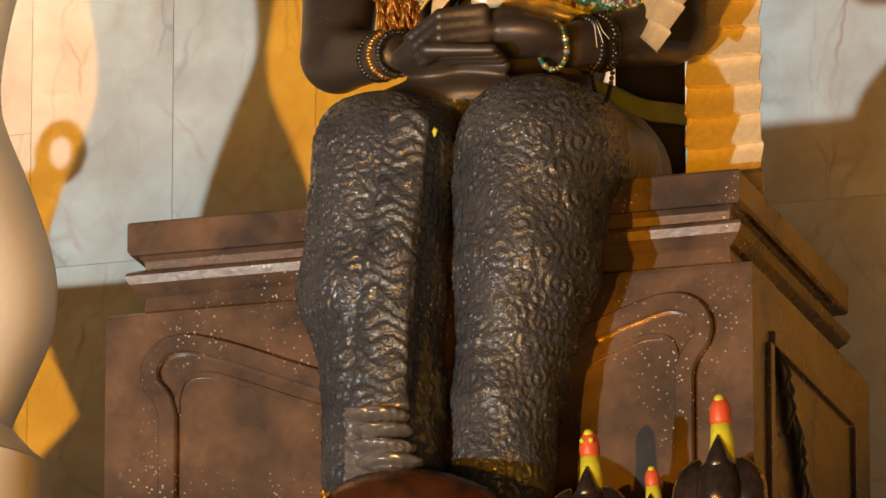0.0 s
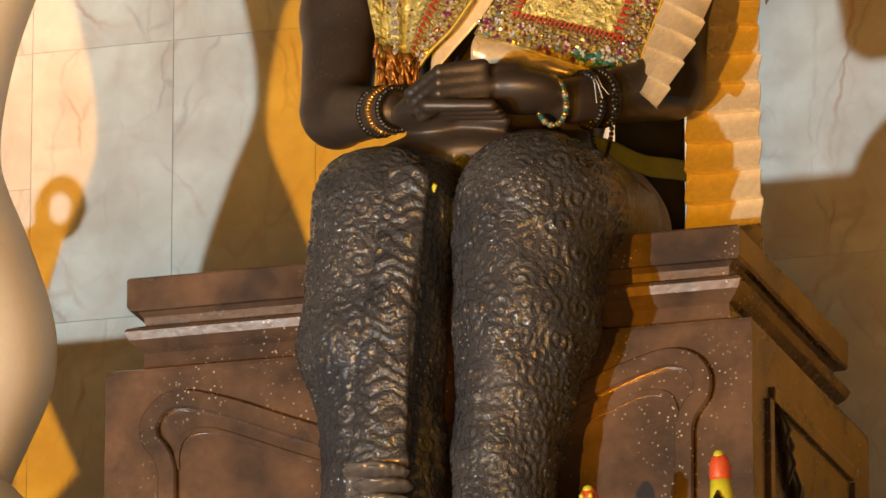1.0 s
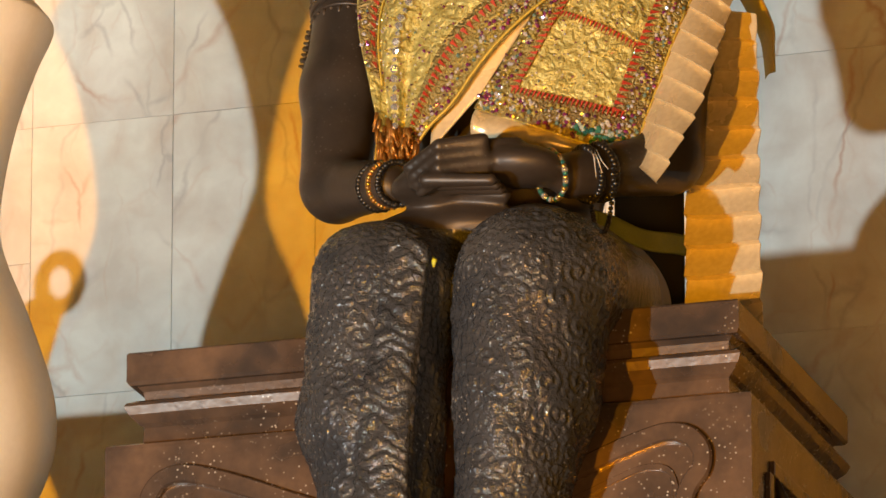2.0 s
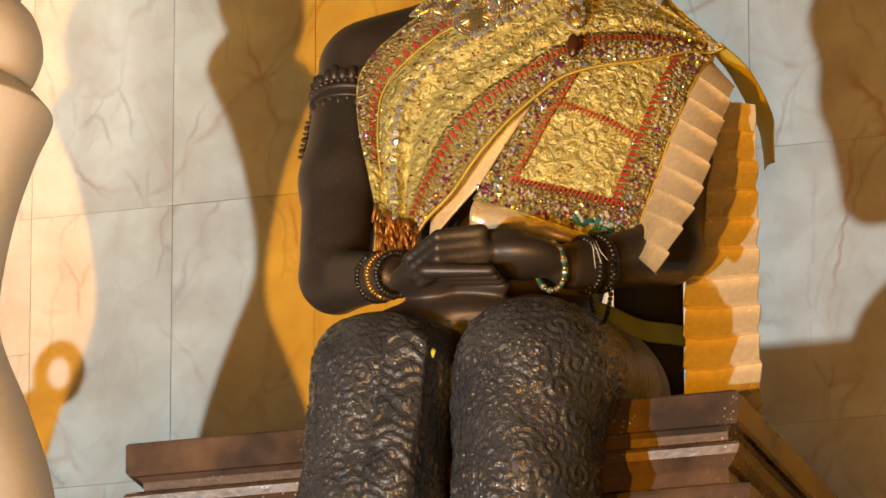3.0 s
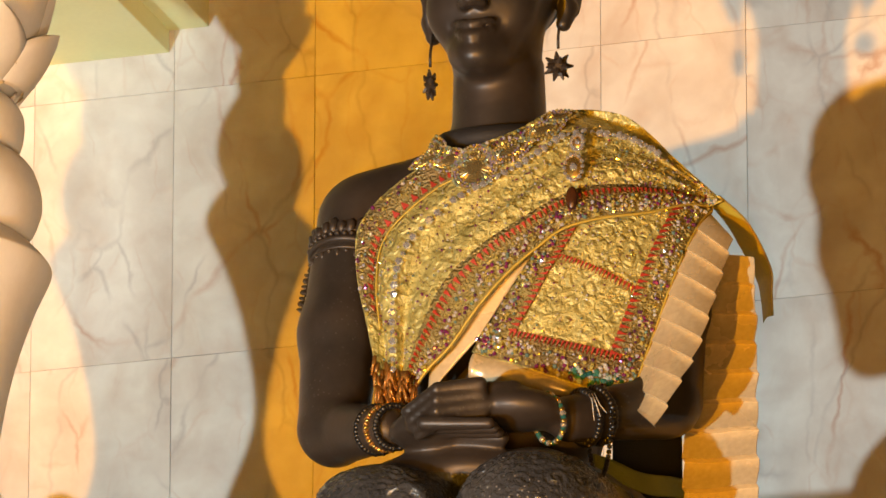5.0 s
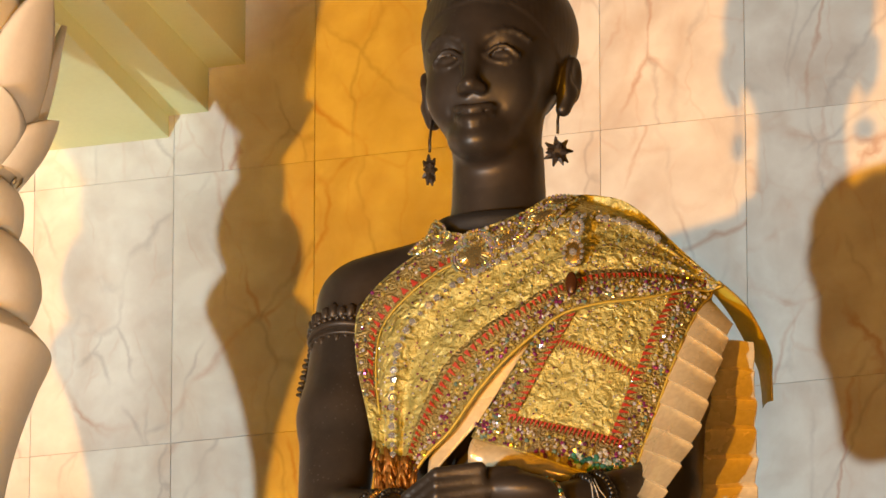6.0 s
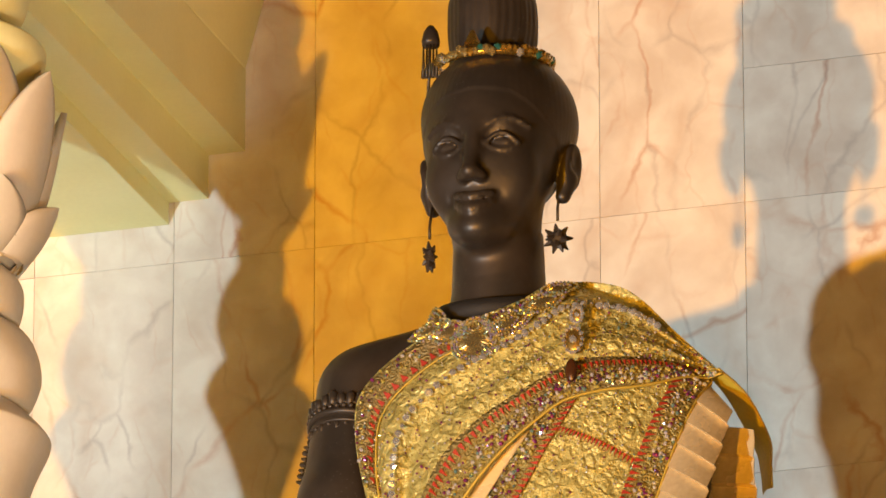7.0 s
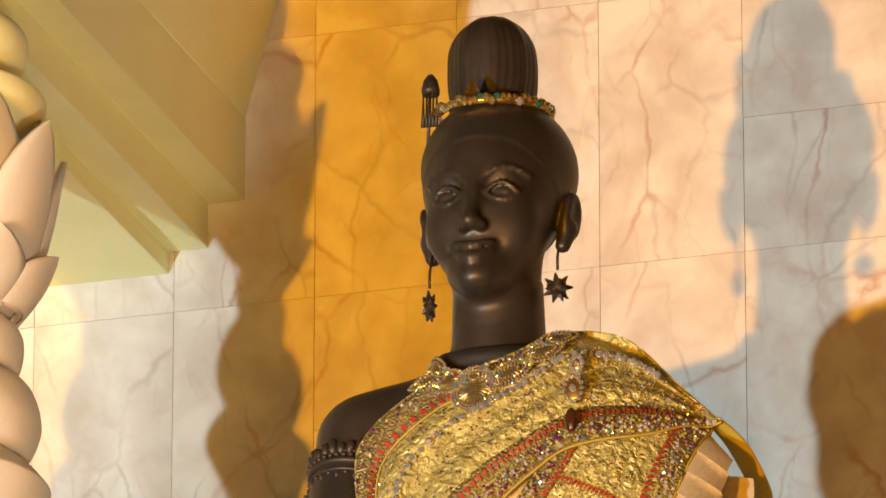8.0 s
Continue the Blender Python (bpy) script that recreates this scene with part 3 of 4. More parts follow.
    # combed cap of hair with a raised hairline
    line = 1.715 - 0.75 * np.maximum(0, y - 0.15) - 0.10 * np.abs(x - fx)
    cap = np.clip((z - line) / 0.008, 0, 1) * (z < 1.86)
    out = v2 - np.array((fx, 0.31, 1.66))
    out /= np.linalg.norm(out, axis=1)[:, None]
    v2 = v2 + out * (cap * (0.0032 + 0.0002 * np.sin(a * 70 + 2 * np.sin(z * 30))))[:, None]
    verts, quads = np.concatenate([v1, v2]), np.concatenate([q1, q2 + len(v1)])
    me = bpy.data.meshes.new("statue")
    me.from_pydata((verts - np.array((cx, 0.2, 0.126))).tolist(), [], quads.tolist())
    me.materials.append(BRONZE)
    me.materials.append(SKIRT)
    me.materials.append(FOLD)
    me.materials.append(LOOPS)
    me.polygons.foreach_set("material_index", np.concatenate([mats1, np.zeros(len(q2), int)]).astype(np.int32))
    me.polygons.foreach_set("use_smooth", np.ones(len(quads), bool))
    me.update()
    ob = new("statue", me)
    ob.location = (cx, 0.2, 0.126 + BASE)
    sm = ob.modifiers.new("soften", "SMOOTH")
    sm.factor, sm.iterations = 0.5, 1
    return tagged(ob, "dark bronze seated statue with topknot and scroll-patterned skirt on a throne", "statue")


statue()


# ---- gold shawl over one shoulder ----
def drape(x, z, lift=0.0):
    """Place on the dressed chest in front view."""
    k = max(0.02, 1 - ((x - 0.08) / 0.52) ** 2 - (max(0.0, z - 0.8) / 0.5) ** 2)
    return Vector((x, 0.34 - 0.24 * math.sqrt(k) - lift, z))


UPPER = [(-0.167, 0.560), (-0.200, 0.720), (-0.236, 0.900), (-0.224, 1.020), (-0.090, 1.125), (0.037, 1.160), (0.140, 1.205), (0.211, 1.272), (0.319, 1.262), (0.390, 1.222), (0.480, 1.126), (0.577, 1.028)]
LOWER = [(-0.103, 0.548), (-0.055, 0.612), (0.005, 0.664), (0.070, 0.745), (0.138, 0.818), (0.200, 0.874), (0.264, 0.922), (0.345, 0.946), (0.410, 0.958), (0.460, 0.972), (0.520, 1.000), (0.583, 1.020)]
UP_RUN, LOW_RUN = spline(UPPER, 121), spline(LOWER, 121)


def shawl_at(s, t, lift=0.0):
    """s: from the tied end to the shoulder; t: from the upper to the lower edge."""
    i = min(max(s, 0) * 120, 119.999)
    k = int(i)
    a = UP_RUN[k] + (UP_RUN[k + 1] - UP_RUN[k]) * (i - k)
    b = LOW_RUN[k] + (LOW_RUN[k + 1] - LOW_RUN[k]) * (i - k)
    p = a + (b - a) * t
    fold = 0.013 * math.sin(t * 19 + s * 4) * (1 - 0.75 * s) + 0.004 * math.sin(t * 41 + s * 11) * math.sin(s * 9)
    return drape(p[0], p[1], 0.030 + fold + lift)


def strip(fn, t0, t1, s0, s1, lift, ns=90, nt=4):
    return sheet(lambda u, v: fn(s0 + (s1 - s0) * u, t0 + (t1 - t0) * v, lift), ns, nt, 0.003)


def triangles(fn, t0, t1, s0, s1, count, lift, bm=None):
    bm = bm or bmesh.new()
    for k in range(count):
        a, b = s0 + (s1 - s0) * (k + 0.20) / count, s0 + (s1 - s0) * (k + 0.80) / count
        vs = [bm.verts.new(fn(s, t, lift)) for s, t in ((a, t0), (b, t0), ((a + b) / 2, t1))]
        vb = [bm.verts.new(v.co + Vector((0, 0.003, 0))) for v in vs]
        bm.faces.new(vs)
        for i in range(3):
            bm.faces.new((vs[i], vs[(i + 1) % 3], vb[(i + 1) % 3], vb[i]))
    return bm


def scatter(fn, t0, t1, s0, s1, count, size, lift, seed, bm=None):
    bm, rnd = bm or bmesh.new(), random.Random(seed)
    for k in range(count):
        gem(bm, fn(rnd.uniform(s0, s1), rnd.uniform(t0, t1), lift), rnd.uniform(0.5, 1.0) * size)
    return bm


def shawl():
    t = thing("shawl", (0.15, 0.2, 0.55), "glittering gold brocade shawl with jewelled red borders over one shoulder", "shawl")
    part("cloth", sheet(shawl_at, 120, 56, 0.006), GOLD_CLOTH, t)
    low = part("lower_border", strip(shawl_at, 0.73, 0.985, 0.03, 0.99, 0.004), BORDER, t, "jewelled dark gold border")
    part("red_trim", triangles(shawl_at, 0.765, 0.815, 0.06, 0.97, 62, 0.009), RED, low, "row of red triangles", False, "stuff")
    part("gem_work", scatter(shawl_at, 0.83, 0.97, 0.03, 0.98, 420, 0.0060, 0.008, 1), GEMS, low, "small coloured stones", False, "stuff")
    up = part("upper_border", strip(shawl_at, 0.02, 0.20, 0.12, 0.56, 0.004), BORDER, t, "jewelled dark gold border")
    part("red_trim", triangles(shawl_at, 0.180, 0.13, 0.13, 0.55, 28, 0.009), RED, up, "row of red triangles", False, "stuff")
    part("gem_work", scatter(shawl_at, 0.02, 0.12, 0.12, 0.56, 120, 0.0055, 0.008, 2), GEMS, up, "small coloured stones", False, "stuff")
    part("piping", tube([shawl_at(k / 80, 0.995, 0.004) for k in range(3, 81)], 0.0035, 6), PIPING, t)
    part("piping", tube([shawl_at(k / 80, 0.205, 0.006) for k in range(9, 46)], 0.0025, 6), PIPING, t)
    for k in range(52):
        bm = bmesh.new()
        gem(bm, shawl_at(0.06 + 0.80 * k / 51, 0.46 - 0.22 * k / 51, 0.010), 0.0065 + 0.0040 * (k % 3 != 1), 0.5)
        part("stone", bm, CRYSTAL, t, smooth=False)
    part("sequin_work", scatter(shawl_at, 0.18, 0.74, 0.05, 0.97, 700, 0.0034, 0.006, 3), GEMS, t, "scattered glittering sequins", False, "stuff")
    fr = bmesh.new()
    rnd = random.Random(8)
    for k in range(110):
        u = k / 109
        p = shawl_at(0.0 + 0.07 * rnd.random(), u, 0.008)
        tube([p, p + Vector((0.004 * rnd.uniform(-1, 1), -0.004, -0.014)), p + Vector((0.012 * rnd.uniform(-1, 1), -0.002, -0.026 - 0.02 * rnd.random()))], [0.005, 0.005, 0.003], 5, fr)
    part("fringe", fr, ORANGE_GOLD, t, "copper-coloured beaded fringe", kind="stuff")

    # square end that hangs in front
    corner = [(0.232, 0.930), (0.560, 1.018), (0.402, 0.511), (0.049, 0.652)]

    def panel_at(u, v, lift=0.0):
        (ax, az), (bx, bz), (cx, cz), (dx, dz) = corner
        x = (ax * (1 - u) + bx * u) * (1 - v) + (dx * (1 - u) + cx * u) * v
        z = (az * (1 - u) + bz * u) * (1 - v) + (dz * (1 - u) + cz * u) * v
        return drape(x, z, 0.020 + 0.003 * math.sin(u * 14 + v * 6) * math.sin(v * 11) + lift)

    def swapped(u, v, lift=0.0):
        return panel_at(v, u, lift)

    pan = part("hanging_end", sheet(panel_at, 48, 48, 0.006), GOLD_CLOTH, t, "square brocade end with borders")
    for fn, t0, t1, s0, s1, r0, r1, n in ((swapped, 0.005, 0.20, 0.0, 1.0, 0.20, 0.145, 26), (swapped, 0.80, 0.995, 0.0, 1.0, 0.80, 0.86, 34), (panel_at, 0.80, 0.995, 0.01, 0.99, 0.80, 0.85, 34)):
        b = part("panel_border", strip(fn, t0, t1, s0, s1, 0.005, 40), BORDER, pan, "jewelled dark gold border")
    bm = bmesh.new()
    for fn, r0, r1, s0, s1, n in ((swapped, 0.200, 0.145, 0.05, 0.82, 19), (swapped, 0.80, 0.860, 0.02, 0.82, 24), (panel_at, 0.800, 0.845, 0.16, 0.88, 26)):
        triangles(fn, r0, r1, s0, s1, n, 0.010, bm)
    triangles(lambda u, v, lift=0.0: panel_at(u, v + 0.18 + 0.36 * u, lift), 0.0, 0.040, 0.2, 0.8, 20, 0.010, bm)
    part("panel_red_trim", bm, RED, pan, "rows of red triangles", False, "stuff")
    bm = scatter(swapped, 0.01, 0.13, 0.0, 1.0, 170, 0.0058, 0.010, 5)
    scatter(swapped, 0.87, 0.99, 0.0, 1.0, 190, 0.0058, 0.010, 6, bm)
    scatter(panel_at, 0.86, 0.99, 0.0, 1.0, 240, 0.0062, 0.010, 7, bm)
    scatter(panel_at, 0.02, 0.78, 0.2, 0.8, 220, 0.0032, 0.006, 9, bm)
    part("panel_gem_work", bm, GEMS, pan, "small coloured stones", False, "stuff")
    part("green_gem_work", scatter(panel_at, 0.91, 1.0, 0.62, 0.98, 60, 0.008, 0.013, 10), GREEN_GEMS, pan, "cluster of green stones", False, "stuff")
    part("panel_piping", tube([panel_at(1.0, k / 30, 0.004) for k in range(31)], 0.003, 6), PIPING, pan)

    # pleated satin along the panel's outer edge and foot
    outer = spline([(0.616, 0.25, 0.915), (0.603, 0.22, 0.833), (0.589, 0.16, 0.721), (0.575, 0.10, 0.610), (0.543, 0.05, 0.512), (0.496, 0.02, 0.408)], 61)

    def pleats(u, v):
        a = panel_at(0.992, min(1.0, 0.04 + 1.0 * u))
        i = min(u * 60, 59.999)
        k = int(i)
        b = outer[k] + (outer[k + 1] - outer[k]) * (i - k)
        f = (u * 9) % 1.0
        p = a.lerp(Vector(b), v)
        p.y += 0.004 - 0.02 * math.sin(v * 2.4) - (0.006 + 0.014 * v) * f
        return p

    part("pleated_trim", sheet(pleats, 216, 6, 0.003), SATIN, t, "beige satin pleated trim", False)

    def foot(u, v):
        a = panel_at(u, 0.985)
        drop = (0.052 + 0.014 * math.sin(u * 4 + 1)) * (1 - 0.25 * u)
        return a + Vector((-0.010 * v * (1 - u), 0.012 - 0.022 * math.sin(v * 2.6) + 0.004 * math.sin(u * 22), -drop * v))

    part("satin_foot", sheet(foot, 40, 8, 0.003), SATIN, t, "beige satin edge")

    def gusset(u, v):
        a, b = shawl_at(0.10 + 0.36 * u, 0.97, -0.016), drape(-0.06 + 0.12 * u, 0.565 + 0.12 * u, 0.010)
        return a.lerp(b, v)

    part("satin_lining", sheet(gusset, 16, 8, 0.003), SATIN, t, "pale satin lining")

    rim = spline([(0.575, 0.27, 1.030), (0.622, 0.34, 0.985), (0.652, 0.42, 0.905), (0.650, 0.44, 0.850), (0.646, 0.46, 0.800)], 41)
    hem = spline([(0.545, 0.30, 1.026), (0.565, 0.40, 0.995), (0.596, 0.50, 0.912), (0.604, 0.52, 0.860), (0.606, 0.53, 0.810)], 41)

    def flare(u, v):
        k = int(round(u * 40))
        a, b = Vector(hem[k]), Vector(rim[k])
        return a.lerp(b, v) + Vector((0, -0.012 * math.sin(v * 3.0), 0))

    part("shoulder_fold", sheet(flare, 40, 12, 0.004), LINING, t, "yellow lined fold behind the shoulder")
    part("fold_piping", tube([Vector(p) for p in rim], 0.0035, 6), PIPING, t)


shawl()


def pleated_tail():
    def at(u, v):
        n = 11
        f = (u * n) % 1.0
        return (0.480 + (0.182 + 0.002 * math.sin(u * 40)) * v - 0.012 * (1 - u) * v, 0.31 - 0.024 * f * min(1, 0.4 + 2 * u) - 0.02 * v + 0.01 * math.sin(u * 6), 0.93 - 0.05 * v * (1 - u) - 0.802 * u - 0.004 * math.sin(v * 5))

    t = thing("pleated_cloth", (0.55, 0.36, 0.126), "long beige satin cloth in stepped pleats hanging beside the statue's arm", "cloth")
    part("pleated_panel", sheet(at, 231, 6, 0.004), SATIN, t, smooth=False)
    part("back_cloth", box(0.24, 0.405, 0.55, 0.56, 0.13, 0.62, 0.004), BLACK_CLOTH, t, "black cloth beside the pleats")


pleated_tail()


# ---- jewellery ----
def necklace():
    t = thing("necklace", (0.04, 0.15, 1.10), "broad gem-set collar necklace with round medallions", "necklace")
    def plate(name, x, z, long, wide, turn, point, rows):
        """Gem-set plate: an oval drawn out to a point along its own axis."""
        ca, sa = math.cos(radians(turn)), math.sin(radians(turn))

        def place(a, f, h):
            px = long * f * math.cos(a)
            pz = wide * f * math.sin(a) * (1 - point * max(0.0, math.cos(a)) ** 2)
            return drape(x + px * ca - pz * sa, z + px * sa + pz * ca, 0.038 + h)

        rings = [[place(2 * math.pi * k / 48, f, h + 0.0012 * math.cos(k * math.pi) * (0.5 < f < 0.95)) for k in range(48)] for f, h in ((1.0, -0.004), (1.0, 0.003), (0.92, 0.006), (0.75, 0.004), (0.55, 0.006), (0.30, 0.010), (0.02, 0.011))]
        m = part(name, loft(rings), PALE_GOLD, t, smooth=False)
        st = bmesh.new()
        for f in rows:
            count = max(6, int(2.6 * math.pi * f * (long + wide) / 2 / 0.0085))
            for k in range(count):
                gem(st, place(2 * math.pi * k / count, f, 0.007 + 0.006 * (f < 0.6)), 0.0038 if f > 0.9 else 0.0032)
        part("gem_work", st, LILAC_GEMS, m, smooth=False, kind="stuff")

    plate("fan", 0.049, 1.096, 0.058, 0.056, -90, 0.0, (0.96, 0.84, 0.72))
    plate("centre_medallion", 0.047, 1.132, 0.040, 0.031, 0, 0.0, (0.96, 0.6, 0.3))
    plate("wing", -0.066, 1.142, 0.056, 0.026, 200, 0.8, (0.94, 0.5))
    plate("wing", -0.052, 1.170, 0.046, 0.022, 108, 0.7, (0.94, 0.5))
    plate("wing", -0.018, 1.130, 0.046, 0.034, 180, 0.3, (0.94, 0.6))
    plate("side_plate", 0.128, 1.134, 0.062, 0.032, 32, 0.4, (0.95, 0.7, 0.4))
    plate("end_plate", 0.196, 1.192, 0.050, 0.028, 25, 0.3, (0.95, 0.6))
    plate("end_plate", 0.222, 1.238, 0.040, 0.026, 20, 0.3, (0.95, 0.6))
    part("neck_band", tube([(0.042 + 0.128 * math.cos(a), 0.325 + 0.128 * math.sin(a), 1.235 + 0.03 * math.sin(a)) for a in np.linspace(0, 2 * math.pi, 40)], 0.026, 10), BLACK_CLOTH, t, "black cloth band at the throat")


necklace()


def pendant():
    t = thing("pendant", (0.28, 0.12, 0.95), "clear gem drop pendant pinned on the shawl", "pendant")
    for name, z, w, h in (("top_drop", 1.145, 0.015, 0.020), ("main_drop", 1.075, 0.024, 0.034), ("tassel", 0.995, 0.014, 0.028)):
        bm = bmesh.new()
        c = drape(0.282, z, 0.052)
        bmesh.ops.create_uvsphere(bm, u_segments=14, v_segments=10, radius=1, matrix=Matrix.Translation(c) @ Matrix.Diagonal((w, 0.008, h, 1)))
        p = part(name, bm, GOLD if name != "tassel" else AMBER, t)
        st = bmesh.new()
        if name != "tassel":
            for k in range(14):
                a = 2 * math.pi * k / 14
                gem(st, c + Vector((w * 0.9 * math.cos(a), -0.006, h * 0.9 * math.sin(a))), 0.006)
            gem(st, c + Vector((0, -0.007, 0)), w * 0.45)
            part("gem_work", st, CRYSTAL, p, smooth=False, kind="stuff")


pendant()


def circlet():
    t = thing("circlet", (0.03, 0.32, 1.83), "gold and green jewelled circlet round the topknot", "circlet")
    pts = [(0.032 + 0.128 * math.cos(a), 0.315 + 0.135 * math.sin(a), 1.842 + 0.012 * math.sin(a)) for a in np.linspace(0, 2 * math.pi, 60)]
    part("band", tube(pts, 0.010, 8), GOLD, t)
    rnd = random.Random(5)
    for k in range(64):
        a = 2 * math.pi * k / 64
        bm = bmesh.new()
        r = 0.0095 + 0.004 * rnd.random()
        bmesh.ops.create_icosphere(bm, subdivisions=1, radius=r, matrix=Matrix.Translation((0.032 + 0.134 * math.cos(a), 0.315 + 0.141 * math.sin(a), 1.844 + 0.012 * math.sin(a) + 0.008 * rnd.uniform(-1, 1))))
        part("bead", bm, (GOLD, PALE_GOLD, GOLD, PALE_GOLD, GREEN_GEMS, CRYSTAL)[rnd.randrange(6)], t, smooth=False)
    bm = bmesh.new()
    bmesh.ops.create_cone(bm, cap_ends=True, segments=8, radius1=0.020, radius2=0.005, depth=0.034, matrix=Matrix.Translation((0.025, 0.172, 1.862)))
    part("crest", bm, GOLD, t, smooth=False)


circlet()


def hairpin():
    t = thing("hairpin", (-0.10, 0.25, 1.76), "dark hairpin with a mushroom-shaped head and dangling chains", "hairpin")
    part("stem", tube([(-0.110, 0.26, 1.75), (-0.102, 0.25, 1.83), (-0.098, 0.24, 1.90)], 0.004, 6), BRONZE, t)
    part("cap", turned(-0.096, 0.24, [(0.001, 1.885), (0.020, 1.880), (0.022, 1.892), (0.017, 1.915), (0.007, 1.930), (0.001, 1.932)], 14), BRONZE, t)
    for k in range(5):
        x = -0.112 + 0.008 * k
        part("dangle", tube([(x, 0.235, 1.885), (x, 0.234, 1.84 - 0.01 * (k % 2)), (x - 0.001, 0.234, 1.80)], [0.002, 0.003, 0.005], 5), BRONZE, t)


hairpin()


def armlet():
    """Cast ornament round the upper arm: beaded ring, upright leaves, drops below."""
    c, up = Vector((-0.294, 0.300, 0.965)), Vector((0.027, 0.09, 0.29)).normalized()
    u = up.cross(Vector((0, 1, 0))).normalized()
    w = up.cross(u)
    t = thing("armlet", c, "dark bronze armlet with beaded ring and leaf points", "armlet")
    at = lambda a, r, h: c + u * (r * math.cos(a)) + w * (r * math.sin(a)) + up * h
    for h, r, thick in ((0.0, 0.105, 0.008), (0.024, 0.105, 0.005), (-0.022, 0.102, 0.005)):
        part("ring", tube([at(a, r, h) for a in np.linspace(0, 2 * math.pi, 49)], thick, 8), BRONZE, t)
    for k in range(40):
        bm = bmesh.new()
        bmesh.ops.create_icosphere(bm, subdivisions=1, radius=0.0075, matrix=Matrix.Translation(at(2 * math.pi * k / 40, 0.110, 0.012)))
        part("bead", bm, BRONZE, t)
    for k in range(30):
        a = 2 * math.pi * k / 30
        tall = (0.050, 0.034, 0.042)[k % 3]
        part("leaf_point", tube([at(a, 0.102, 0.016), at(a, 0.108, 0.022 + tall * 0.5), at(a, 0.104, 0.02 + tall)], [0.009, 0.012, 0.004], 7), BRONZE, t)
        part("drop", tube([at(a, 0.100, -0.02), at(a, 0.102, -0.030), at(a, 0.097, -0.036 - 0.012 * (k % 2))], [0.005, 0.007, 0.003], 6), BRONZE, t)
    for k in range(7):
        part("trailing_leaf", tube([at(0.25, 0.098, -0.04 - 0.016 * k), at(0.25, 0.106, -0.048 - 0.016 * k), at(0.25 + 0.1 * (k % 2), 0.097, -0.058 - 0.016 * k)], [0.004, 0.008, 0.003], 6), BRONZE, t)


armlet()


def earring(x, y, z, r, tall):
    t = thing("earring", (x, y, z), "dark spiked drop earring hanging from the lobe", "earring", "pair of earrings")
    part("hook", tube([(x, y + 0.02, z + 0.130), (x, y, z + 0.075), (x, y, z + 0.045)], 0.0035, 8), BRONZE, t)
    bm = bmesh.new()
    bmesh.ops.create_icosphere(bm, subdivisions=1, radius=r * 0.75, matrix=Matrix.Translation((x, y, z)) @ Matrix.Diagonal((1, 1, tall, 1)))
    part("drop", bm, BRONZE, t, smooth=False)
    for k in range(16):
        a, b = k * 2.4, -1 + 2 * (k + 0.5) / 16
        d = Vector((math.cos(a) * math.sqrt(1 - b * b), math.sin(a) * math.sqrt(1 - b * b), b * tall))
        part("spike", tube([Vector((x, y, z)) + d * r * 0.6, Vector((x, y, z)) + d * r * 1.15], [0.008, 0.002], 5), BRONZE, t, smooth=False)


earring(-0.111, 0.28, 1.375, 0.016, 2.2)
earring(0.190, 0.30, 1.395, 0.031, 1.0)


def bead_ring(name, label, c, axis, r, bead, count, mats):
    t = thing(name, c, label, "bracelet", "bracelets on the wrists")
    axis = Vector(axis).normalized()
    u = axis.orthogonal().normalized()
    w = axis.cross(u)
    rnd = random.Random(count)
    for k in range(count):
        a = 2 * math.pi * k / count
        bm = bmesh.new()
        bmesh.ops.create_icosphere(bm, subdivisions=2, radius=bead * rnd.uniform(0.85, 1.1), matrix=Matrix.Translation(Vector(c) + r * (math.cos(a) * u + math.sin(a) * w)))
        part("bead", bm, mats[k % len(mats)], t)


LEFT_ARM, RIGHT_ARM = (0.18, -0.19, -0.065), (-0.165, -0.20, -0.075)
bead_ring("bracelet", "string of large black beads on the wrist", (-0.150, 0.010, 0.465), LEFT_ARM, 0.052, 0.0085, 36, [BLACK_BEAD])
bead_ring("bracelet", "gold linked bracelet on the wrist", (-0.118, -0.025, 0.455), LEFT_ARM, 0.050, 0.0070, 40, [GOLD, ORANGE_GOLD])
bead_ring("bracelet", "string of black beads on the wrist", (-0.090, -0.050, 0.448), LEFT_ARM, 0.048, 0.0080, 36, [BLACK_BEAD])
bead_ring("bracelet", "green and clear stone bracelet on the wrist", (0.265, -0.045, 0.435), RIGHT_ARM, 0.055, 0.0070, 40, [GREEN_GEMS, CRYSTAL, GOLD])
bead_ring("bracelet", "string of black beads on the wrist", (0.325, 0.030, 0.455), RIGHT_ARM, 0.058, 0.010, 34, [BLACK_BEAD])
bead_ring("bracelet", "string of black beads on the wrist", (0.350, 0.055, 0.465), RIGHT_ARM, 0.060, 0.010, 34, [BLACK_BEAD])


def hanging_beads():
    t = thing("bead_string", (0.36, 0.0, 0.30), "loop of black beads hanging from the wrist", "beads")
    for k in range(34):
        a = math.pi * k / 33
        bm = bmesh.new()
        bmesh.ops.create_icosphere(bm, subdivisions=1, radius=0.0065, matrix=Matrix.Translation((0.365 - 0.030 * math.cos(a), 0.015 + 0.01 * math.cos(a), 0.455 - 0.150 * math.sin(a))))
        part("bead", bm, BLACK_BEAD, t)
    t = thing("thread", (0.37, 0.0, 0.42), "tied white holy thread with loose ends on the wrist", "thread")
    for k in range(3):
        part("strand", tube([(0.352 + 0.006 * k, -0.02, 0.492), (0.362 + 0.009 * k, -0.034, 0.470 - 0.005 * k), (0.366 + 0.014 * k, -0.03, 0.425 + 0.008 * k)], 0.0010, 5), WHITE_THREAD, t)


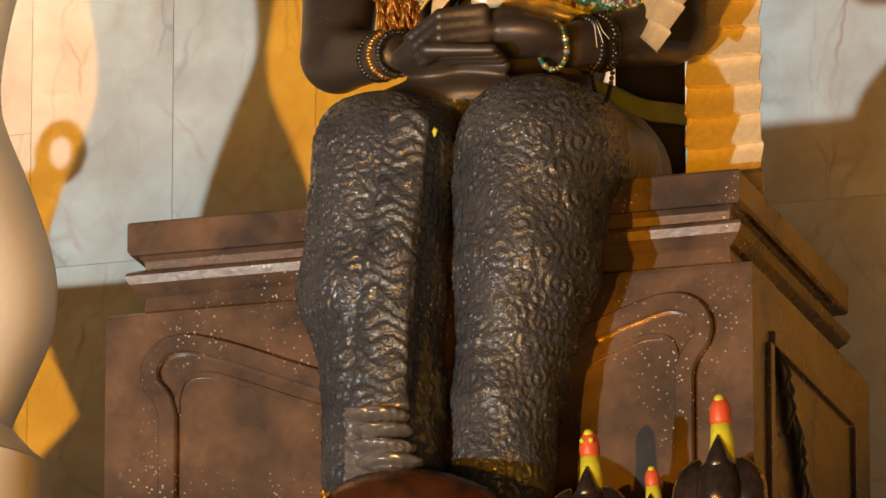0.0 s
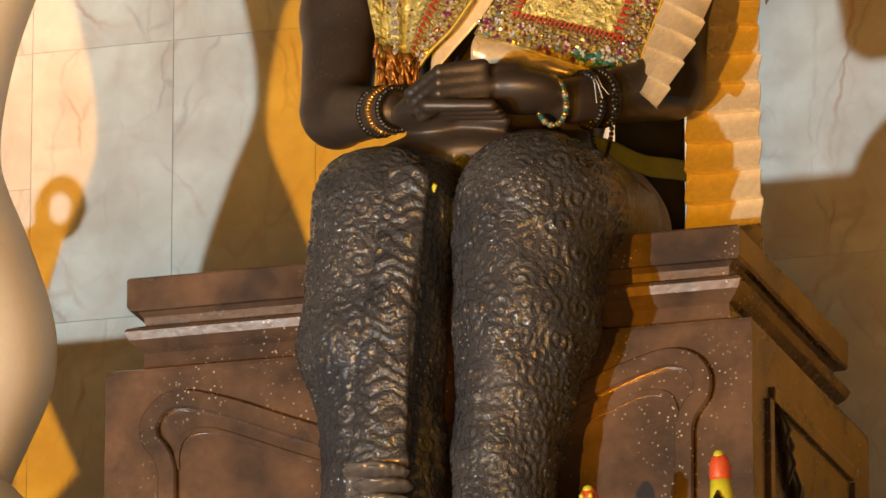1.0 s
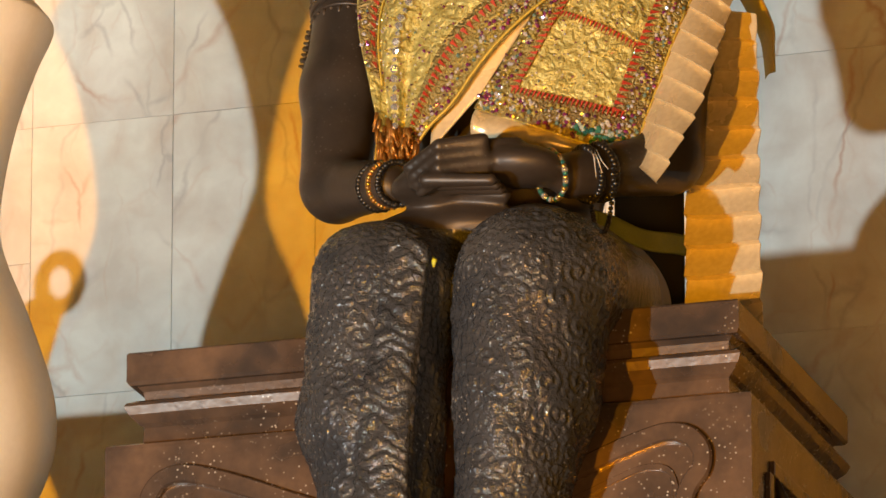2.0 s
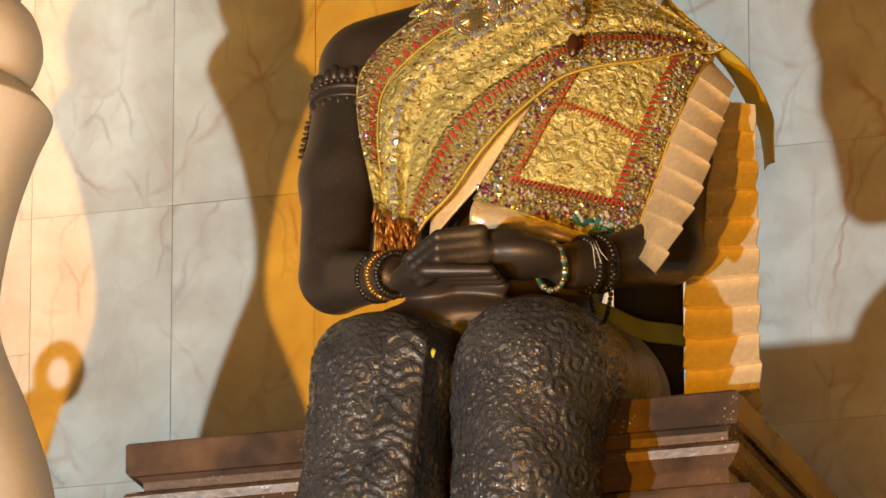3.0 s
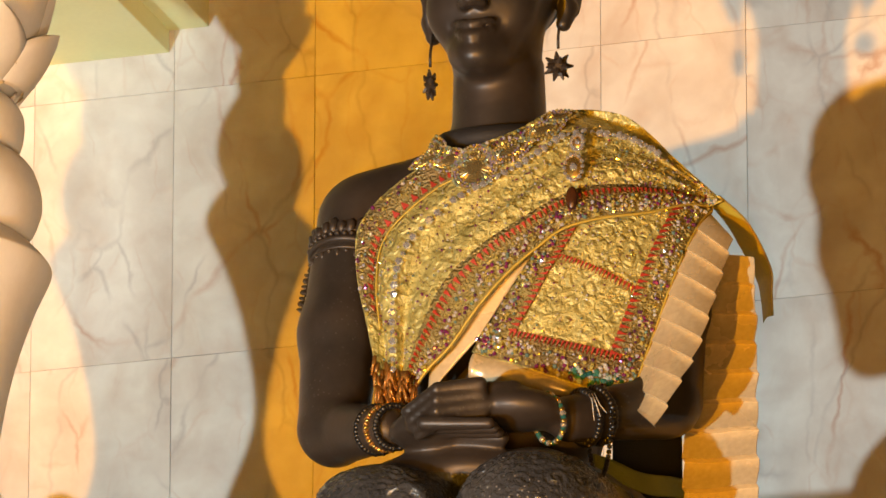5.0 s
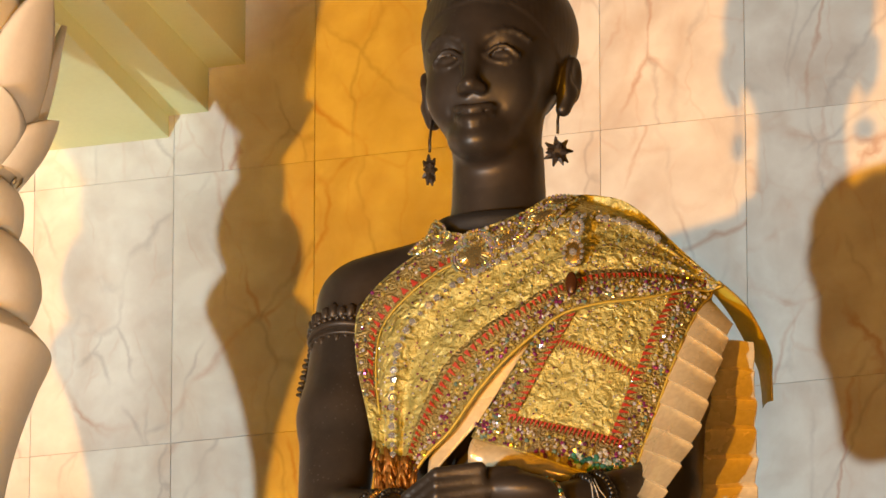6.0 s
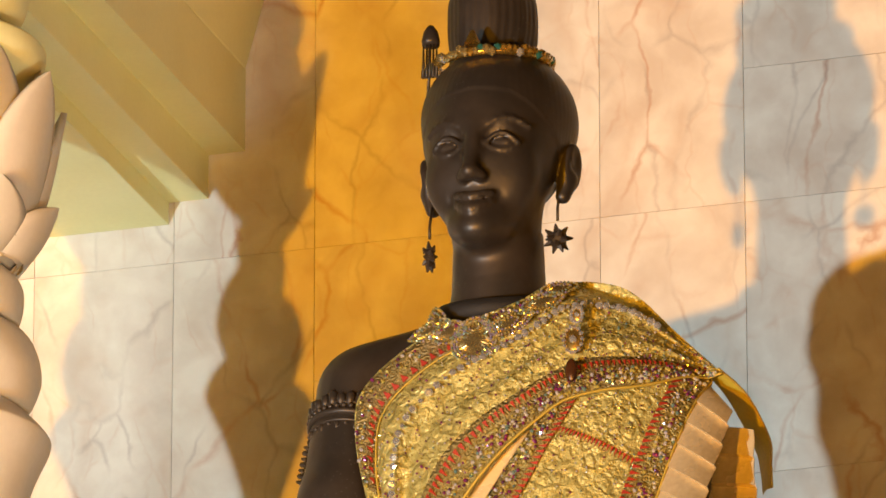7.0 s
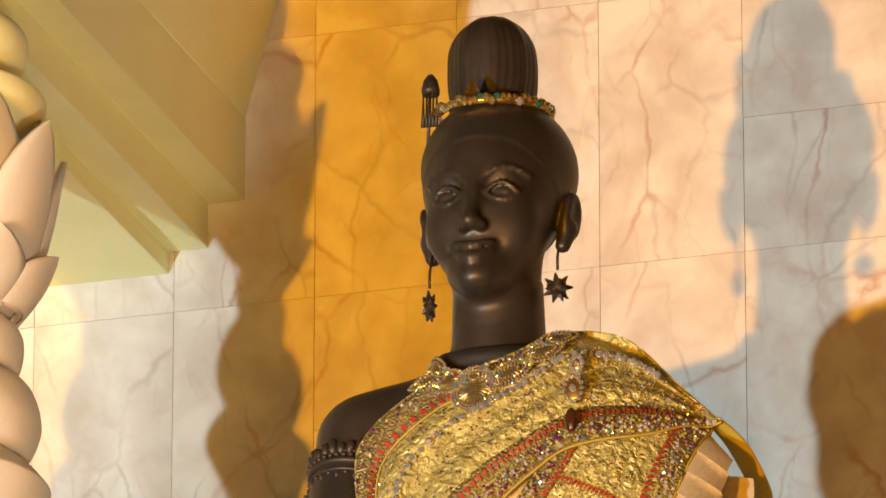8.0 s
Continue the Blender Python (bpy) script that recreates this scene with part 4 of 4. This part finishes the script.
hanging_beads()
sash = thing("sash", (0.40, 0.25, 0.36), "olive green cloth band tied round the hips", "sash")
part("band", sheet(lambda u, v: (0.325 + 0.150 * u, 0.10 + 0.26 * u - 0.02 * math.sin(u * 3), 0.392 - 0.046 * v - 0.012 * math.sin(u * 3) + 0.004 * math.sin(v * 6 + u * 9)), 24, 6, 0.012), GREEN_CLOTH, sash)
leaf = thing("petal", (0.062, -0.29, 0.19), "fallen yellow flower petal caught on the skirt", "petal")
part("petal_blade", tube([(0.062, -0.265, 0.200), (0.066, -0.272, 0.188), (0.064, -0.270, 0.174)], [0.002, 0.007, 0.002], 6, flat=0.5), LIME_PAINT, leaf)


# ---- offerings at the foot ----
def elephant(x, y, z, s):
    """Black elephant with raised trunk; z is the top of its head."""
    t = thing("elephant_figurine", (x, y, -0.80), "black lacquered elephant figurine with gold-rimmed ears and painted raised trunk", "figurine", "elephant offerings")
    bm = bmesh.new()
    bmesh.ops.create_uvsphere(bm, u_segments=20, v_segments=14, radius=1, matrix=Matrix.Translation((x, y, z - 0.07 * s)) @ Matrix.Diagonal((0.055 * s, 0.06 * s, 0.085 * s, 1)))
    head = part("head", bm, BLACK_GLAZE, t)
    part("brow", turned(x, y - 0.02 * s, [(0.030 * s, z - 0.03 * s), (0.026 * s, z), (0.012 * s, z + 0.035 * s), (0.002, z + 0.055 * s)], 14), BLACK_GLAZE, t)
    bm = bmesh.new()
    bmesh.ops.create_uvsphere(bm, u_segments=20, v_segments=14, radius=1, matrix=Matrix.Translation((x, y + 0.10 * s, min(z - 0.15 * s, -0.70))) @ Matrix.Diagonal((0.075 * s, 0.13 * s, 0.10 * s, 1)))
    part("body", bm, BLACK_GLAZE, t)
    for sx in (-1, 1):
        pts = [(x + sx * (0.040 + 0.062 * math.sin(a)) * s, y - 0.012, z + (-0.085 + 0.085 * math.cos(a)) * s) for a in np.linspace(0, math.pi, 16)]
        bm = loft([[Vector(p) + Vector((0, dy, 0)) for p in pts] for dy in (-0.008 * s, 0.008 * s)])
        ear = part("ear", bm, BLACK_GLAZE, t)
        part("ear_rim", tube(pts[:11], 0.0060 * s, 6), GOLD, ear, "gold rim")
        part("leg", turned(x + sx * 0.045 * s, y + 0.03 * s, [(0.03 * s, -0.80), (0.028 * s, min(z - 0.13 * s, -0.72))], 12), BLACK_GLAZE, t)
    path = [(x, y + 0.012 * s, z - 0.01 * s), (x + 0.002, y + 0.010 * s, z + 0.05 * s), (x, y + 0.006 * s, z + 0.09 * s), (x, y, z + 0.125 * s), (x, y - 0.006 * s, z + 0.145 * s)]
    trunk = part("trunk_base", tube(path[:3], [0.032 * s, 0.027 * s, 0.023 * s], 14), LIME_PAINT, t, "lime yellow painted trunk base")
    part("trunk", tube(spline(path[1:], 9)[2:], [0.023 * s, 0.025 * s, 0.025 * s, 0.023 * s, 0.020 * s, 0.014 * s, 0.005 * s], 14), RED_PAINT, trunk, "orange-red painted raised trunk")
    bm = bmesh.new()
    bmesh.ops.create_icosphere(bm, subdivisions=2, radius=0.013 * s, matrix=Matrix.Translation((x, y - 0.007 * s, z + 0.137 * s)))
    part("trunk_tip", bm, LIME_PAINT, trunk, "lime yellow tip")
    for sx in (-1, 1) if s < 0.95 and s > 0.8 else ():
        bm = bmesh.new()
        bmesh.ops.create_icosphere(bm, subdivisions=2, radius=0.007 * s, matrix=Matrix.Translation((x + sx * 0.011 * s, y - 0.022 * s, z + 0.118 * s)))
        part("trunk_dot", bm, LIME_PAINT, trunk)


elephant(0.436, -0.35, -0.676, 0.90)
elephant(0.727, -0.35, -0.634, 0.98)
elephant(0.578, -0.36, -0.735, 0.66)


def offering_bowl():
    t = thing("offering_bowl", (0.10, -0.50, -0.80), "dark amber lacquered offering bowl at the statue's feet", "bowl")
    bm = bmesh.new()
    bmesh.ops.create_uvsphere(bm, u_segments=36, v_segments=20, radius=1, matrix=Matrix.Translation((0.09, -0.47, -0.75)) @ pose(0, 0, 0, 0, 10) @ Matrix.Diagonal((0.22, 0.125, 0.115, 1)))
    part("dome", bm, AMBER, t)
    part("foot_ring", turned(0.09, -0.47, [(0.12, -0.80), (0.125, -0.775), (0.11, -0.75)], 36), AMBER, t)
    rnd = random.Random(2)
    for k in range(14):
        a = rnd.uniform(2.2, 4.4)
        bm = bmesh.new()
        bmesh.ops.create_icosphere(bm, subdivisions=1, radius=rnd.uniform(0.006, 0.012), matrix=Matrix.Translation((0.09 + 0.19 * math.cos(a), -0.52 - 0.03 * rnd.random(), -0.715 + 0.03 * rnd.random())))
        part("bead", bm, (GOLD, CRYSTAL, LIME_PAINT)[k % 3], t, smooth=False)


offering_bowl()


# ---- lotus post ----
def lotus_post(x, y):
    t = thing("lotus_post", (x, y, -0.80), "cream painted cement post with urn, rings and lotus bud", "post")
    prof = [(0.345, -0.800), (0.345, -0.329), (0.340, -0.269), (0.305, -0.234), (0.265, -0.189), (0.245, -0.165), (0.280, -0.079), (0.333, 0.051), (0.349, 0.142), (0.337, 0.251), (0.280, 0.421), (0.231, 0.541), (0.211, 0.621), (0.215, 0.731), (0.245, 0.891), (0.289, 1.031), (0.325, 1.116), (0.322, 1.141), (0.273, 1.191), (0.240, 1.206)]
    part("urn", turned(x, y, [tuple(p) for p in spline(prof, 100)], 56), CREAM, t)
    part("lower_ring", turned(x, y, [tuple(p) for p in spline([(0.215, 1.196), (0.271, 1.216), (0.300, 1.271), (0.301, 1.321), (0.277, 1.381), (0.225, 1.416)], 24)], 48), CREAM, t)
    part("upper_ring", turned(x, y, [tuple(p) for p in spline([(0.205, 1.406), (0.243, 1.426), (0.257, 1.471), (0.253, 1.521), (0.205, 1.566)], 18)], 48), CREAM, t)
    bud = part("bud", turned(x, y, [tuple(p) for p in spline([(0.185, 1.561), (0.240, 1.601), (0.280, 1.691), (0.280, 1.821), (0.235, 1.931), (0.175, 1.991)], 20)], 40), CREAM, t)
    for ring, (count, r, z, w, tall, out, turn0) in enumerate(((8, 0.245, 1.571, 0.140, 0.14, 0.085, 0.2), (8, 0.262, 1.606, 0.138, 0.40, 0.090, 0.59), (8, 0.258, 1.651, 0.110, 0.42, 0.020, 0.25))):
        for k in range(count):
            a = 2 * math.pi * k / count + turn0
            def petal(u, v):
                side = (v - 0.5) * 2
                half = w * math.sin(math.pi * min(1, 0.30 + 0.70 * u) ** 1.1) ** 0.8 if u < 1 else 0.0
                rr = r + 0.035 * math.sin(u * math.pi) + out * u ** 2.4 - 0.025 * side * side * (1 - u)
                zz = z + tall * u
                b = a + side * half / max(rr, 0.05)
                return (x + rr * math.cos(b), y + rr * math.sin(b), zz)
            bm = bmesh.new()
            nu, nv = 12, 6
            grid = [[Vector(petal(i / nu, j / nv)) for j in range(nv + 1)] for i in range(nu + 1)]
            axis = Vector((math.cos(a), math.sin(a), 0)) * 0.012
            fa = [[bm.verts.new(p + axis) for p in row] for row in grid]
            fb = [[bm.verts.new(p - axis * 0.3) for p in row] for row in grid]
            for i in range(nu):
                for j in range(nv):
                    bm.faces.new((fa[i][j], fa[i + 1][j], fa[i + 1][j + 1], fa[i][j + 1]))
                    bm.faces.new((fb[i][j], fb[i][j + 1], fb[i + 1][j + 1], fb[i + 1][j]))
                for j in (0, nv):
                    bm.faces.new((fa[i][j], fb[i][j], fb[i + 1][j], fa[i + 1][j]))
            part("petal", bm, CREAM, bud)
    # crown rings borrow the cornice's yellow, for the yellow light on them
    part("crown_ring", turned(x, y, [tuple(p) for p in spline([(0.155, 1.961), (0.205, 2.001), (0.285, 2.061), (0.301, 2.106), (0.290, 2.121), (0.235, 2.131), (0.175, 2.141)], 24)], 44), YELLOW, t)
    part("crown_ring", turned(x, y, [tuple(p) for p in spline([(0.165, 2.131), (0.225, 2.181), (0.255, 2.241), (0.245, 2.291), (0.175, 2.334)], 20)], 44), YELLOW, t)


lotus_post(-1.456, 0.50)


def balustrade():
    """Unseen low wall that runs aside from the post, with a looped finial; added to cast their shadow on the marble."""
    t = thing("balustrade", (-2.6, 0.95, -0.80), "unseen cream cement balustrade beside the lotus post, placed to shade the wall", "balustrade", kind="structure")
    part("parapet", box(-3.2, -1.86, 0.86, 1.04, -0.80, 0.13, 0.01), CREAM, t, smooth=False)
    part("coping", box(-3.2, -1.80, 0.83, 1.07, 0.13, 0.19, 0.012), CREAM, t, smooth=False)
    ring = [(-2.05 + 0.046 * math.cos(a), 0.95, 0.560 + 0.060 * math.sin(a)) for a in np.linspace(0, 2 * math.pi, 33)]
    part("finial_loop", tube(ring, 0.020, 10), CREAM, t)
    part("finial_stem", tube([(-2.30, 0.95, 0.17), (-2.20, 0.95, 0.34), (-2.08, 0.95, 0.50)], [0.15, 0.12, 0.045], 14), CREAM, t)


balustrade()


# ---- yellow stepped cornice over the wall ----
def cornice():
    t = thing("cornice", (-1.8, 1.7, 2.34), "yellow painted stepped plaster cornice running out from the wall", "cornice", kind="structure")
    y0, y1 = 0.44, WALL_Y - 0.002
    part("lower_step", box(-3.0, -1.464, y0, y1, 2.337, 2.41, 0.003), YELLOW, t, smooth=False)
    part("middle_step", box(-3.0, -1.356, y0 - 0.002, y1, 2.397, 2.53, 0.003), YELLOW, t, smooth=False)
    prof = [(-1.257, 2.519), (-1.257, 2.747), (-1.260, 2.750), (-1.257, 2.754), (-1.172, 3.071), (-1.15, 3.4), (-3.0, 3.4), (-3.0, 2.519)]
    part("upper_step", loft([[(x, y, z) for x, z in prof] for y in (y0 - 0.004, y1)]), YELLOW, t, smooth=False)


cornice()


# ---- marble slabs of the wall ----
def slabs():
    wide, tall, gap = 0.384, 0.73, 0.0012
    shapes = {}
    rnd = random.Random(11)
    for r in range(-2, 5):
        z0 = 0.77 + tall * (r - 1)
        for c in range(-4, 7):
            x0 = -1.45 + wide * (c - 1)
            pieces = [(z0, z0 + tall)]
            if (r * 5 + c * 3) % 7 == 2:
                pieces = [(z0, z0 + tall * 0.5), (z0 + tall * 0.5, z0 + tall)]
            for a, b in pieces:
                key = round(b - a, 3)
                if key not in shapes:
                    bm = bmesh.new()
                    bmesh.ops.create_cube(bm, size=1, matrix=Matrix.Diagonal((wide - gap, 0.018, b - a - gap, 1)))
                    bmesh.ops.bevel(bm, geom=[e for e in bm.edges if all(v.co.y < 0 for v in e.verts)], offset=0.0006, segments=1, affect="EDGES")
                    me = bpy.data.meshes.new("slab")
                    bm.to_mesh(me)
                    bm.free()
                    me.materials.append(MARBLE)
                    shapes[key] = me
                ob = new("slab", shapes[key])
                ob.parent = wall
                ob.location = (x0 + wide / 2, 0.009 + rnd.uniform(-0.0006, 0.0006), (a + b) / 2 + BASE)


slabs()
